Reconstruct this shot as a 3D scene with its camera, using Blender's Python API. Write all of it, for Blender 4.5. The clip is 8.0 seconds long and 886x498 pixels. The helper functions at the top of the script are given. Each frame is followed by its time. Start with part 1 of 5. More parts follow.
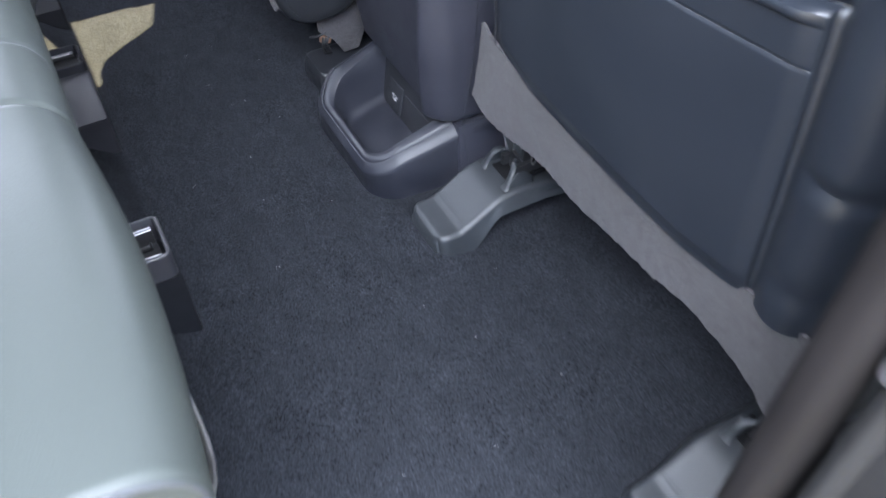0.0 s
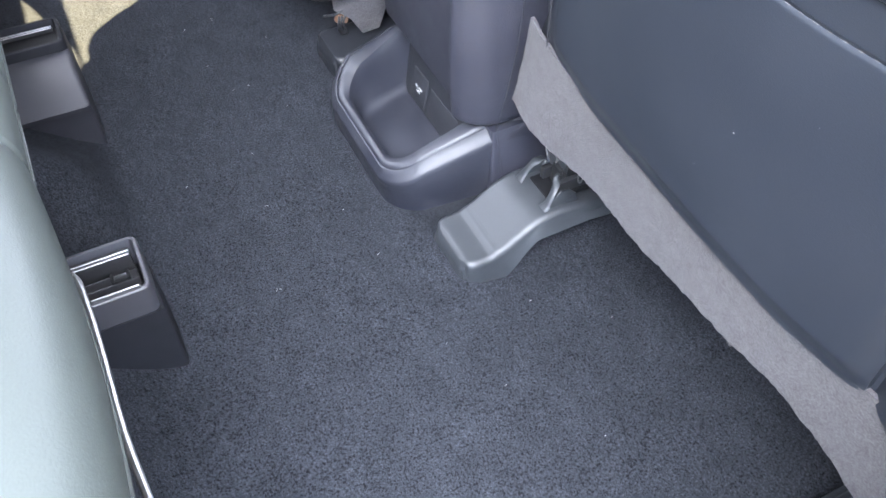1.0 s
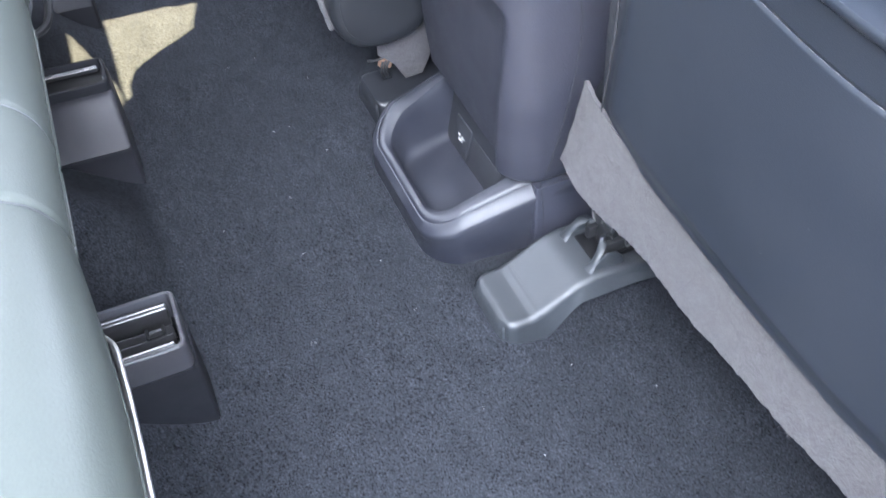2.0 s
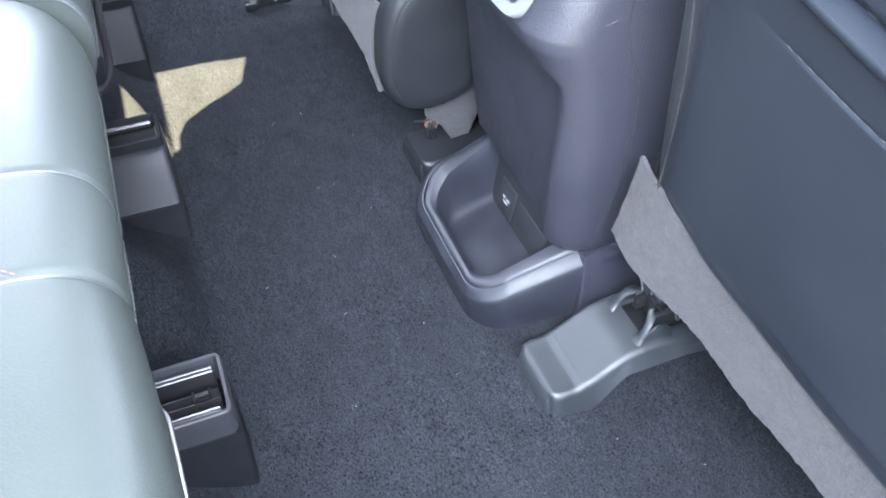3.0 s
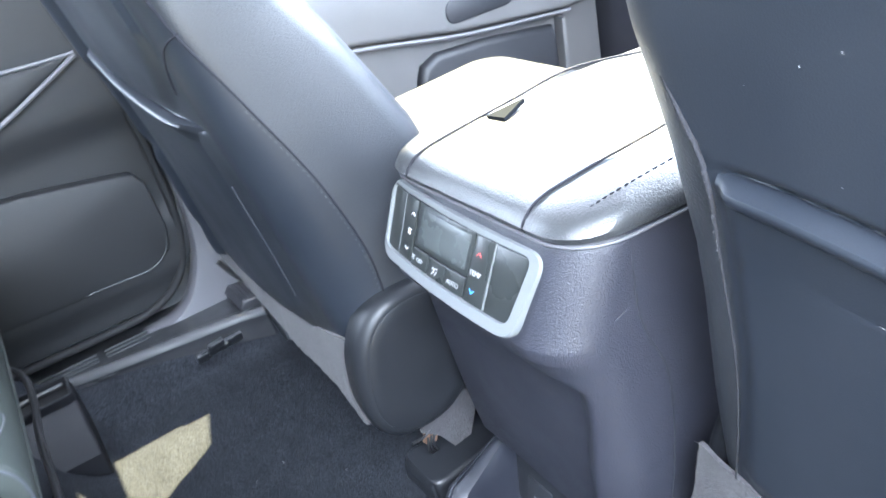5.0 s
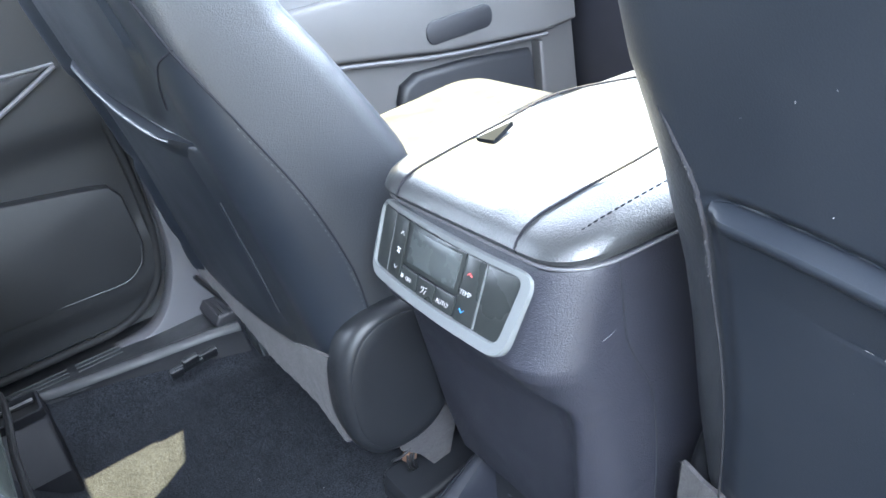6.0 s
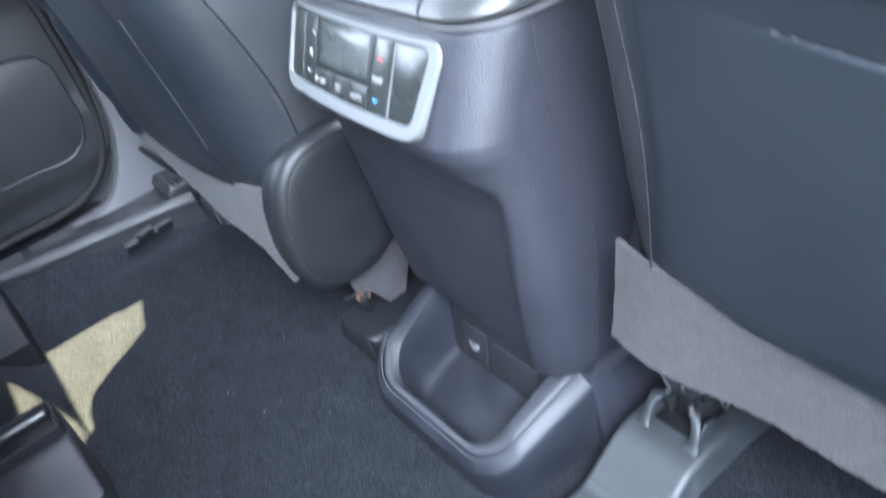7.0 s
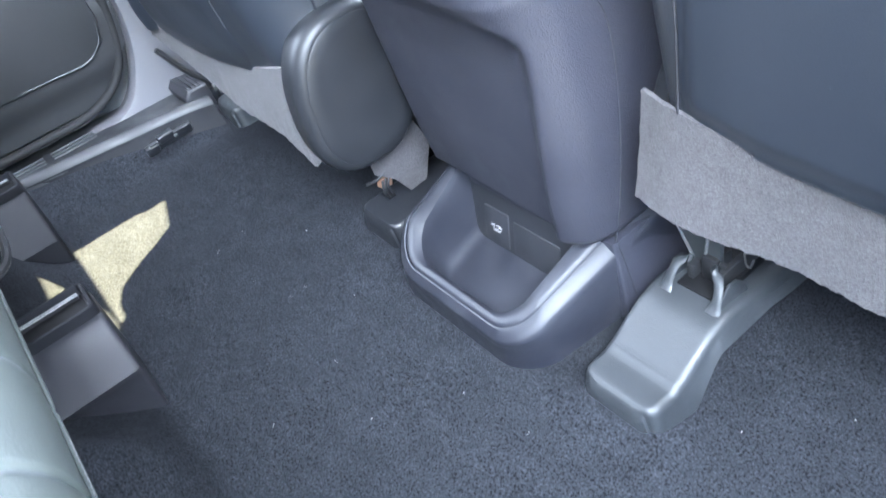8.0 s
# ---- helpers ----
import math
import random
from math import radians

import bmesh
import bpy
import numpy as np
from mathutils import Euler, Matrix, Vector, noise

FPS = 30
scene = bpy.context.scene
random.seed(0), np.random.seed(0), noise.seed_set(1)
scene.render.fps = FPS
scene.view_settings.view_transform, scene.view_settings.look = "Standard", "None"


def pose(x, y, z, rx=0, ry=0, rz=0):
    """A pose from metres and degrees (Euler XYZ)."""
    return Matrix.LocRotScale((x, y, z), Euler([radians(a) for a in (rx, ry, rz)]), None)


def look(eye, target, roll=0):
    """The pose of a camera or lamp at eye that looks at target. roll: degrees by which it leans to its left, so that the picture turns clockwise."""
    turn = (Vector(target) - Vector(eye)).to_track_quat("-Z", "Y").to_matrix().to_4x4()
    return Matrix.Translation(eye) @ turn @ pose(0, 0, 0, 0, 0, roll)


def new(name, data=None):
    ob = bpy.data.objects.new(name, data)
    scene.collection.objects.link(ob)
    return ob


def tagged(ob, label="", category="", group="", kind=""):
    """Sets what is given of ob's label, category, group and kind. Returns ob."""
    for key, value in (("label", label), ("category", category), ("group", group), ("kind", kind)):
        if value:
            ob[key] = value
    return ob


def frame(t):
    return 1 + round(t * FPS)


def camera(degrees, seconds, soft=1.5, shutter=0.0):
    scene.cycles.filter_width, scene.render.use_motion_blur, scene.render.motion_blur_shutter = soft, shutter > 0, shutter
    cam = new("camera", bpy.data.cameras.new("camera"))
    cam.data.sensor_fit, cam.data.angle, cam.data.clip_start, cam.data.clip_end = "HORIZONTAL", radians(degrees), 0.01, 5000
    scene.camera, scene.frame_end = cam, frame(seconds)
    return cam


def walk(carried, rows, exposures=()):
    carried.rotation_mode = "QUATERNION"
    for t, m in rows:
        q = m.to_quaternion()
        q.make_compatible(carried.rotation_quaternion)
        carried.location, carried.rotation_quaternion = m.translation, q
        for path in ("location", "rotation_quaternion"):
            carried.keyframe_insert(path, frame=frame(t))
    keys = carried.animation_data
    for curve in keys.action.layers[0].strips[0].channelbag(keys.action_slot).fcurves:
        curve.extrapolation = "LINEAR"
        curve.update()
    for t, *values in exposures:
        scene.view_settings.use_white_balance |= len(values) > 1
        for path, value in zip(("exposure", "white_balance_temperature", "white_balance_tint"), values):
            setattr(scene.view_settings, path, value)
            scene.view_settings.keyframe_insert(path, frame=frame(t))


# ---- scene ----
cam = camera(59.9, 8.0, soft=1.6, shutter=0.5)
PATH = [
    (0, (-0.266, -0.856, 0.782), (0.382, 0.323, -0.698), -0.4),
    (0.3, (-0.233, -0.757, 0.75), (0.399, 0.386, -0.765), 0.4),
    (0.5, (-0.224, -0.733, 0.735), (0.392, 0.395, -0.797), 0.6),
    (1, (-0.212, -0.712, 0.728), (0.378, 0.409, -0.82), 0.9),
    (2.5, (-0.207, -0.64, 0.745), (0.324, 0.592, -0.738), 0.5),
    (3, (-0.221, -0.629, 0.752), (0.301, 0.653, -0.692), 0.4),
    (3.5, (-0.224, -0.615, 0.765), (0.297, 0.716, -0.635), -0.0),
    (4, (-0.22, -0.611, 0.772), (0.317, 0.763, -0.579), -0.3),
    (4.2, (-0.223, -0.613, 0.765), (0.334, 0.788, -0.549), -1.3),
    (4.5, (-0.218, -0.588, 0.771), (0.424, 0.892, -0.412), -5.4),
    (4.7, (-0.208, -0.549, 0.778), (0.538, 0.98, -0.274), -8.8),
    (5, (-0.188, -0.494, 0.762), (0.627, 1.054, -0.206), -13.2),
    (5.2, (-0.184, -0.488, 0.756), (0.648, 1.062, -0.197), -13.9),
    (6.3, (-0.212, -0.49, 0.775), (0.704, 1.012, -0.176), -10.1),
    (6.5, (-0.207, -0.491, 0.769), (0.686, 1.003, -0.216), -11.8),
    (6.8, (-0.201, -0.518, 0.705), (0.649, 0.944, -0.364), -14.2),
    (7, (-0.186, -0.526, 0.666), (0.619, 0.893, -0.491), -15.7),
    (7.5, (-0.209, -0.528, 0.645), (0.515, 0.854, -0.606), -17.9),
    (8, (-0.225, -0.547, 0.621), (0.459, 0.835, -0.654), -18.5),
]
EXPOSURES = [(0.0, 4.42, 6000, 15), (0.5, 5.15, 6150, 16), (1.0, 5.45, 6150, 16), (2.5, 5.45, 5950, 14), (3.5, 5.33, 5850, 13), (4.5, 5.22, 5750, 12), (5.0, 5.2, 5750, 10), (6.5, 4.6, 5750, 9), (7.0, 5.15, 5750, 10), (7.5, 5.78, 5750, 10), (8.0, 5.78, 5750, 10)]
walk(cam, [(t, look(eye, target, roll)) for t, eye, target, roll in PATH], EXPOSURES)

# ---- world and sun ----
TO_SUN = Vector((0.25, 0.36, 1.0)).normalized()
world = bpy.data.worlds.new("sky")
scene.world = world
world.use_nodes = True
wn = world.node_tree.nodes
sky = wn.new("ShaderNodeTexSky")
sky.sky_type = "NISHITA"
sky.sun_disc = False
sky.sun_elevation = math.asin(TO_SUN.z)
sky.sun_rotation = math.atan2(TO_SUN.x, TO_SUN.y)
world.node_tree.links.new(sky.outputs[0], wn["Background"].inputs[0])
wn["Background"].inputs[1].default_value = 0.05
sun_data = bpy.data.lights.new("sun", "SUN")
sun_data.energy, sun_data.angle, sun_data.color = 3.9, radians(0.53), (1.0, 0.83, 0.44)
sun = new("sun", sun_data)
sun.rotation_euler = TO_SUN.to_track_quat("Z", "Y").to_euler()

# daylight that comes in through the upper part of the open doorway behind the camera
door_light = bpy.data.lights.new("doorway_daylight", "AREA")
door_light.shape, door_light.size, door_light.size_y = "RECTANGLE", 1.4, 0.6
door_light.energy, door_light.color = 10.6, (0.92, 0.97, 1.0)
lamp = new("doorway_daylight", door_light)
lamp.matrix_world = look((-0.38, -1.12, 1.36), (-0.02, -0.10, 0.12))

# daylight through the windshield
screen_light = bpy.data.lights.new("windshield_daylight", "AREA")
screen_light.shape, screen_light.size, screen_light.size_y = "RECTANGLE", 1.3, 0.35
screen_light.energy, screen_light.color = 2.2, (0.92, 0.97, 1.0)
lamp = new("windshield_daylight", screen_light)
lamp.matrix_world = look((1.06, 0.0, 1.0), (0.2, 0.0, 0.6))

# daylight through the far side windows
side_light = bpy.data.lights.new("side_window_daylight", "AREA")
side_light.shape, side_light.size, side_light.size_y = "RECTANGLE", 1.85, 0.42
side_light.energy, side_light.color = 2.7, (0.92, 0.97, 1.0)
lamp = new("side_window_daylight", side_light)
lamp.matrix_world = look((0.02, 0.85, 0.99), (0.02, -0.03, 0.45))

# daylight through the near front window
front_light = bpy.data.lights.new("front_window_daylight", "AREA")
front_light.shape, front_light.size, front_light.size_y = "RECTANGLE", 0.75, 0.38
front_light.energy, front_light.color = 1.3, (0.95, 0.98, 1.0)
lamp = new("front_window_daylight", front_light)
lamp.matrix_world = look((0.60, -0.86, 0.97), (0.30, 0.30, 0.55))

# ---- materials ----
def material(name, color, rough=0.5, metal=0.0, grain=0.0, grain_size=0.002, mottle=0.15, mottle_size=0.06,
             spec=0.5, sheen=0.0, coat=0.0, wear=0.0, speckle=0.0):
    """Base colour with two scales of variation, a fine relief and a broad change of gloss."""
    m = bpy.data.materials.new(name)
    m.use_nodes = True
    nt = m.node_tree
    n, link = nt.nodes, nt.links.new
    b = n["Principled BSDF"]
    co = n.new("ShaderNodeTexCoord")
    big, fine = n.new("ShaderNodeTexNoise"), n.new("ShaderNodeTexNoise")
    big.inputs["Scale"].default_value, big.inputs["Detail"].default_value = 1 / mottle_size, 4
    fine.inputs["Scale"].default_value, fine.inputs["Detail"].default_value = 1 / grain_size, 3
    for t in (big, fine):
        link(co.outputs["Object"], t.inputs["Vector"])
    add = n.new("ShaderNodeMath")
    add.operation = "ADD"
    link(big.outputs[0], add.inputs[0])
    link(fine.outputs[0], add.inputs[1])
    ramp = n.new("ShaderNodeMapRange")
    ramp.inputs[1].default_value, ramp.inputs[2].default_value = 0.6, 1.4
    ramp.inputs[3].default_value, ramp.inputs[4].default_value = 1 - mottle, 1 + mottle
    link(add.outputs[0], ramp.inputs[0])
    mul = n.new("ShaderNodeVectorMath")
    mul.operation = "SCALE"
    mul.inputs[0].default_value = color
    link(ramp.outputs[0], mul.inputs["Scale"])
    out = mul.outputs[0]
    if speckle:
        spread = n.new("ShaderNodeMapRange")
        spread.inputs[1].default_value, spread.inputs[2].default_value = 0.36, 0.64
        spread.inputs[3].default_value, spread.inputs[4].default_value = 1 - speckle, 1 + speckle
        link(fine.outputs[0], spread.inputs[0])
        more = n.new("ShaderNodeVectorMath")
        more.operation = "SCALE"
        link(out, more.inputs[0])
        link(spread.outputs[0], more.inputs["Scale"])
        out = more.outputs[0]
    link(out, b.inputs["Base Color"])
    gloss = n.new("ShaderNodeMapRange")
    gloss.inputs[1].default_value, gloss.inputs[2].default_value = 0.3, 0.7
    gloss.inputs[3].default_value, gloss.inputs[4].default_value = max(rough - 0.06 - wear, 0.03), min(rough + 0.06 + wear, 1)
    link(big.outputs[0], gloss.inputs[0])
    link(gloss.outputs[0], b.inputs["Roughness"])
    b.inputs["Metallic"].default_value = metal
    b.inputs["Specular IOR Level"].default_value = spec
    b.inputs["Sheen Weight"].default_value = sheen
    b.inputs["Coat Weight"].default_value = coat
    if grain:
        bump = n.new("ShaderNodeBump")
        bump.inputs["Strength"].default_value, bump.inputs["Distance"].default_value = grain, grain_size
        link(fine.outputs[0], bump.inputs["Height"])
        link(bump.outputs[0], b.inputs["Normal"])
    return m


def carpet(name, color):
    """Short cut pile: fine light and dark tufts, broad wear, a soft relief."""
    m = material(name, color, 1.0, mottle=0.12, mottle_size=0.05, spec=0.02)
    n, link = m.node_tree.nodes, m.node_tree.links.new
    b = n["Principled BSDF"]
    co = n.new("ShaderNodeTexCoord")
    tuft, clump, nap = (n.new("ShaderNodeTexNoise") for _ in range(3))
    tuft.inputs["Scale"].default_value, tuft.inputs["Detail"].default_value, tuft.inputs["Roughness"].default_value = 430, 4, 0.75
    clump.inputs["Scale"].default_value, clump.inputs["Detail"].default_value, clump.inputs["Roughness"].default_value = 170, 4, 0.7
    nap.inputs["Scale"].default_value, nap.inputs["Detail"].default_value, nap.inputs["Distortion"].default_value = 38, 5, 0.5
    # the pile leans one way, so its clumps are drawn out
    lie = n.new("ShaderNodeMapping")
    lie.inputs["Rotation"].default_value = (0, 0, radians(28))
    lie.inputs["Scale"].default_value = (1.0, 0.6, 1.0)
    link(co.outputs["Object"], lie.inputs["Vector"])
    link(co.outputs["Object"], tuft.inputs["Vector"])
    for k in (clump, nap):
        link(lie.outputs[0], k.inputs["Vector"])
    soft = n.new("ShaderNodeMath")
    soft.operation = "MULTIPLY_ADD"
    soft.inputs[1].default_value, soft.inputs[2].default_value = 0.20, 0.40
    link(clump.outputs[0], soft.inputs[0])
    mix = n.new("ShaderNodeMath")
    mix.operation = "ADD"
    link(tuft.outputs[0], mix.inputs[0])
    link(soft.outputs[0], mix.inputs[1])
    amount = n.new("ShaderNodeMapRange")
    amount.inputs[1].default_value, amount.inputs[2].default_value = 0.84, 1.17
    amount.inputs[3].default_value, amount.inputs[4].default_value = 0.15, 1.95
    link(mix.outputs[0], amount.inputs[0])
    brushed = n.new("ShaderNodeMapRange")
    brushed.inputs[1].default_value, brushed.inputs[2].default_value = 0.33, 0.67
    brushed.inputs[3].default_value, brushed.inputs[4].default_value = 0.89, 1.11
    link(nap.outputs[0], brushed.inputs[0])
    both = n.new("ShaderNodeMath")
    both.operation = "MULTIPLY"
    link(amount.outputs[0], both.inputs[0])
    link(brushed.outputs[0], both.inputs[1])
    old = b.inputs["Base Color"].links[0].from_socket
    scale = n.new("ShaderNodeVectorMath")
    scale.operation = "SCALE"
    link(old, scale.inputs[0])
    link(both.outputs[0], scale.inputs["Scale"])
    link(scale.outputs[0], b.inputs["Base Color"])
    bump = n.new("ShaderNodeBump")
    bump.inputs["Strength"].default_value, bump.inputs["Distance"].default_value = 0.5, 0.0012
    link(mix.outputs[0], bump.inputs["Height"])
    link(bump.outputs[0], b.inputs["Normal"])
    return m


CARPET = carpet("black_carpet", (0.0121, 0.0130, 0.0154))
FELT = material("grey_felt", (0.0405, 0.0380, 0.0408), 1.0, grain=0.9, grain_size=0.0016, mottle=0.28, mottle_size=0.012, spec=0.05, sheen=0.08, speckle=0.3)
LEATHER = material("dark_leather", (0.030, 0.032, 0.038), 0.42, grain=0.12, grain_size=0.0016, mottle=0.12, mottle_size=0.12)
LID_LEATHER = material("armrest_leather", (0.026, 0.027, 0.029), 0.36, grain=0.35, grain_size=0.0017, mottle=0.12, mottle_size=0.05, spec=0.65)
VOID = material("unlit_gap", (0.010, 0.011, 0.013), 1.0, mottle=0.1, spec=0.0)
# seat leather made paler by the sky sheen on the inner bolsters
BOLSTER_LIT = material("lit_bolster_leather", (0.0200, 0.0215, 0.0250), 0.42, grain=0.34, grain_size=0.0016, mottle=0.12, mottle_size=0.1)
TOWER = material("tower_plastic", (0.0138, 0.0137, 0.0170), 0.50, grain=0.2, grain_size=0.001, mottle=0.12, mottle_size=0.04)
# darker copy of the tower plastic: low footwell shade put into the colour
TOWER_SHADED = material("shaded_tower_plastic", (0.0060, 0.0062, 0.0080), 0.66, grain=0.15, grain_size=0.001, mottle=0.15, mottle_size=0.04, spec=0.15)
BENCH_LEATHER = material("bench_leather", (0.0250, 0.0292, 0.0272), 0.52, spec=0.24, grain=0.14, grain_size=0.0016, mottle=0.1, mottle_size=0.15)
VINYL = material("seat_back_vinyl", (0.0108, 0.0132, 0.0184), 0.43, grain=0.12, grain_size=0.0012, mottle=0.12, mottle_size=0.1)
PLASTIC = material("charcoal_plastic", (0.0178, 0.0183, 0.0255), 0.46, grain=0.55, grain_size=0.0014, mottle=0.1, mottle_size=0.05)
SMOOTH = material("smooth_grey_plastic", (0.027, 0.0295, 0.031), 0.40, grain=0.08, grain_size=0.001, mottle=0.1, mottle_size=0.04)
COVER = material("black_satin_plastic", (0.0092, 0.0099, 0.0120), 0.44, spec=0.34, grain=0.15, grain_size=0.001, mottle=0.15, mottle_size=0.03)
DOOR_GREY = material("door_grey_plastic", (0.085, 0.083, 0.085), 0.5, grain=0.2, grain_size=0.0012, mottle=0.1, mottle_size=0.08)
SILL = material("sill_plastic", (0.0175, 0.0182, 0.0205), 0.46, grain=0.1, grain_size=0.001, mottle=0.25, mottle_size=0.05, wear=0.06, spec=0.35)
RAIL_GREY = material("matte_grey_plastic", (0.0140, 0.0158, 0.0182), 0.50, grain=0.35, grain_size=0.0012, mottle=0.22, mottle_size=0.03)
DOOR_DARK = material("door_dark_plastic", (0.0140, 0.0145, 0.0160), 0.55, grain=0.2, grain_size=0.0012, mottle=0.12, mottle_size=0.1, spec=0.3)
TRAY = material("tray_plastic", (0.0100, 0.0108, 0.0160), 0.54, grain=0.3, grain_size=0.0011, mottle=0.25, mottle_size=0.04, wear=0.05)
TRIM = material("pillar_trim_plastic", (0.076, 0.074, 0.082), 0.55, grain=0.2, grain_size=0.0012, mottle=0.08, mottle_size=0.1)
NEAR_TRIM = material("brown_grey_trim", (0.0066, 0.0057, 0.0060), 0.8, grain=0.2, grain_size=0.0012, mottle=0.15, mottle_size=0.06, spec=0.12)
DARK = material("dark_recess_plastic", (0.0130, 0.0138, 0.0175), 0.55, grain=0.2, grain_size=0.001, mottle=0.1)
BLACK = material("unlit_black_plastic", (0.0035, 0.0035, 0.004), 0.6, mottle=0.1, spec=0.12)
GLOSS = material("gloss_black", (0.020, 0.022, 0.022), 0.30, mottle=0.05, spec=0.25)
SILVER = material("silver_paint", (0.095, 0.100, 0.104), 0.6, metal=0.0, mottle=0.05, mottle_size=0.03)
STEEL = material("bare_steel", (0.22, 0.215, 0.21), 0.38, metal=1.0, mottle=0.2, mottle_size=0.01)
BLACK_STEEL = material("black_steel", (0.028, 0.028, 0.03), 0.40, metal=0.6, mottle=0.2, mottle_size=0.01)
RAIL_STEEL = material("greased_steel", (0.19, 0.186, 0.19), 0.40, metal=0.6, mottle=0.3, mottle_size=0.01)
COPPER = material("copper_contact", (0.42, 0.25, 0.17), 0.42, metal=0.8, mottle=0.2, mottle_size=0.005)
STITCH = material("dark_grey_thread", (0.07, 0.07, 0.075), 0.8, mottle=0.2, mottle_size=0.004)
THREAD = material("grey_thread", (0.13, 0.13, 0.135), 0.8, mottle=0.2, mottle_size=0.004)
TAN_THREAD = material("tan_thread", (0.095, 0.052, 0.033), 0.8, mottle=0.2, mottle_size=0.004)
SCREEN = material("display_glass", (0.050, 0.055, 0.056), 0.28, spec=0.2, mottle=0.1, mottle_size=0.03)
PIPING = material("matte_piping", (0.017, 0.017, 0.020), 0.85, mottle=0.25, mottle_size=0.004, spec=0.12)
SEAM = material("seam_shadow_thread", (0.012, 0.012, 0.016), 0.8, mottle=0.2, mottle_size=0.004, spec=0.15)
RUBBER = material("matte_rubber", (0.013, 0.013, 0.014), 0.72, mottle=0.15, mottle_size=0.02, spec=0.25)
HEADLINER = material("headliner_cloth", (0.12, 0.118, 0.116), 0.95, grain=0.3, grain_size=0.001)
PAINT = material("white_lettering", (0.3, 0.3, 0.3), 0.5, mottle=0.05)
RED_PAINT = material("red_lettering", (0.45, 0.06, 0.06), 0.5, mottle=0.05)
BLUE_PAINT = material("blue_lettering", (0.06, 0.25, 0.6), 0.5, mottle=0.05)
BOUNCE_GROUND = material("pale_bounce_ground", (0.24, 0.233, 0.22), 0.9, grain=0.8, grain_size=0.01, mottle=0.3, mottle_size=0.5)


# ---- mesh helpers ----
def finish(bm, name, mat, smooth=True):
    bmesh.ops.remove_doubles(bm, verts=bm.verts, dist=1e-6)
    bmesh.ops.recalc_face_normals(bm, faces=bm.faces)
    me = bpy.data.meshes.new(name)
    bm.to_mesh(me)
    bm.free()
    if mat:
        me.materials.append(mat)
    if smooth:
        me.shade_smooth()
        me.set_sharp_from_angle(angle=radians(38))
    return me


def thing(name, label, category, group="", kind="", at=(0, 0, 0)):
    ob = new(name)
    ob.location = at
    ob.empty_display_size = 0.02
    return tagged(ob, label, category, group, kind)


def part(name, bm, mat, parent=None, label="", smooth=True):
    """One mesh object; the bmesh is in world metres, and the parent's place is taken off."""
    ob = new(name, finish(bm, name, mat, smooth))
    if parent:
        ob.parent = parent
        base = Vector((0, 0, 0))
        p = parent
        while p:
            base += p.location
            p = p.parent
        ob.data.transform(Matrix.Translation(-base))
    return tagged(ob, label)


def loft(rings, caps=True, closed=True):
    bm = bmesh.new()
    rows = [[bm.verts.new(p) for p in ring] for ring in rings]
    n = len(rows[0])
    for a, b in zip(rows, rows[1:]):
        for i in range(n if closed else n - 1):
            j = (i + 1) % n
            bm.faces.new((a[i], a[j], b[j], b[i]))
    if caps and closed:
        bm.faces.new(list(reversed(rows[0])))
        bm.faces.new(rows[-1])
    return bm


def rounded(x0, x1, y0, y1, r, steps=6):
    """A rounded rectangle, counter-clockwise."""
    r = min(r, (x1 - x0) / 2 - 1e-4, (y1 - y0) / 2 - 1e-4)
    out = []
    for cx, cy, a in ((x1 - r, y1 - r, 0), (x0 + r, y1 - r, 90), (x0 + r, y0 + r, 180), (x1 - r, y0 + r, 270)):
        for k in range(steps + 1):
            t = radians(a + 90 * k / steps)
            out.append((cx + r * math.cos(t), cy + r * math.sin(t)))
    return out


def box(x0, x1, y0, y1, z0, z1, bevel=0.003, seg=2):
    bm = bmesh.new()
    bmesh.ops.create_cube(bm, size=1)
    for v in bm.verts:
        v.co = Vector(((x0 + x1) / 2 + v.co.x * (x1 - x0), (y0 + y1) / 2 + v.co.y * (y1 - y0), (z0 + z1) / 2 + v.co.z * (z1 - z0)))
    if bevel:
        bmesh.ops.bevel(bm, geom=bm.edges[:], offset=bevel, segments=seg, affect="EDGES", profile=0.5)
    return bm


def turned(bm, m):
    bm.transform(m)
    return bm


def join(*bms):
    out = bmesh.new()
    for b in bms:
        me = bpy.data.meshes.new("piece")
        b.to_mesh(me)
        b.free()
        out.from_mesh(me)
        bpy.data.meshes.remove(me)
    return out


def prism(outline, x0, x1, bevel=0.0, axis="x", seg=2):
    """A flat outline with thickness. axis x: the outline is (y, z); y: (x, z); z: (x, y)."""
    put = {"x": lambda a, b, c: (c, a, b), "y": lambda a, b, c: (a, c, b), "z": lambda a, b, c: (a, b, c)}[axis]
    bm = bmesh.new()
    lo = [bm.verts.new(put(a, b, x0)) for a, b in outline]
    hi = [bm.verts.new(put(a, b, x1)) for a, b in outline]
    f0, f1 = bm.faces.new(lo), bm.faces.new(hi)
    for i in range(len(lo)):
        j = (i + 1) % len(lo)
        bm.faces.new((lo[i], lo[j], hi[j], hi[i]))
    bmesh.ops.recalc_face_normals(bm, faces=bm.faces)
    if bevel:
        bmesh.ops.bevel(bm, geom=list(set(f0.edges) | set(f1.edges)), offset=bevel, segments=seg, affect="EDGES", profile=0.5)
    return bm


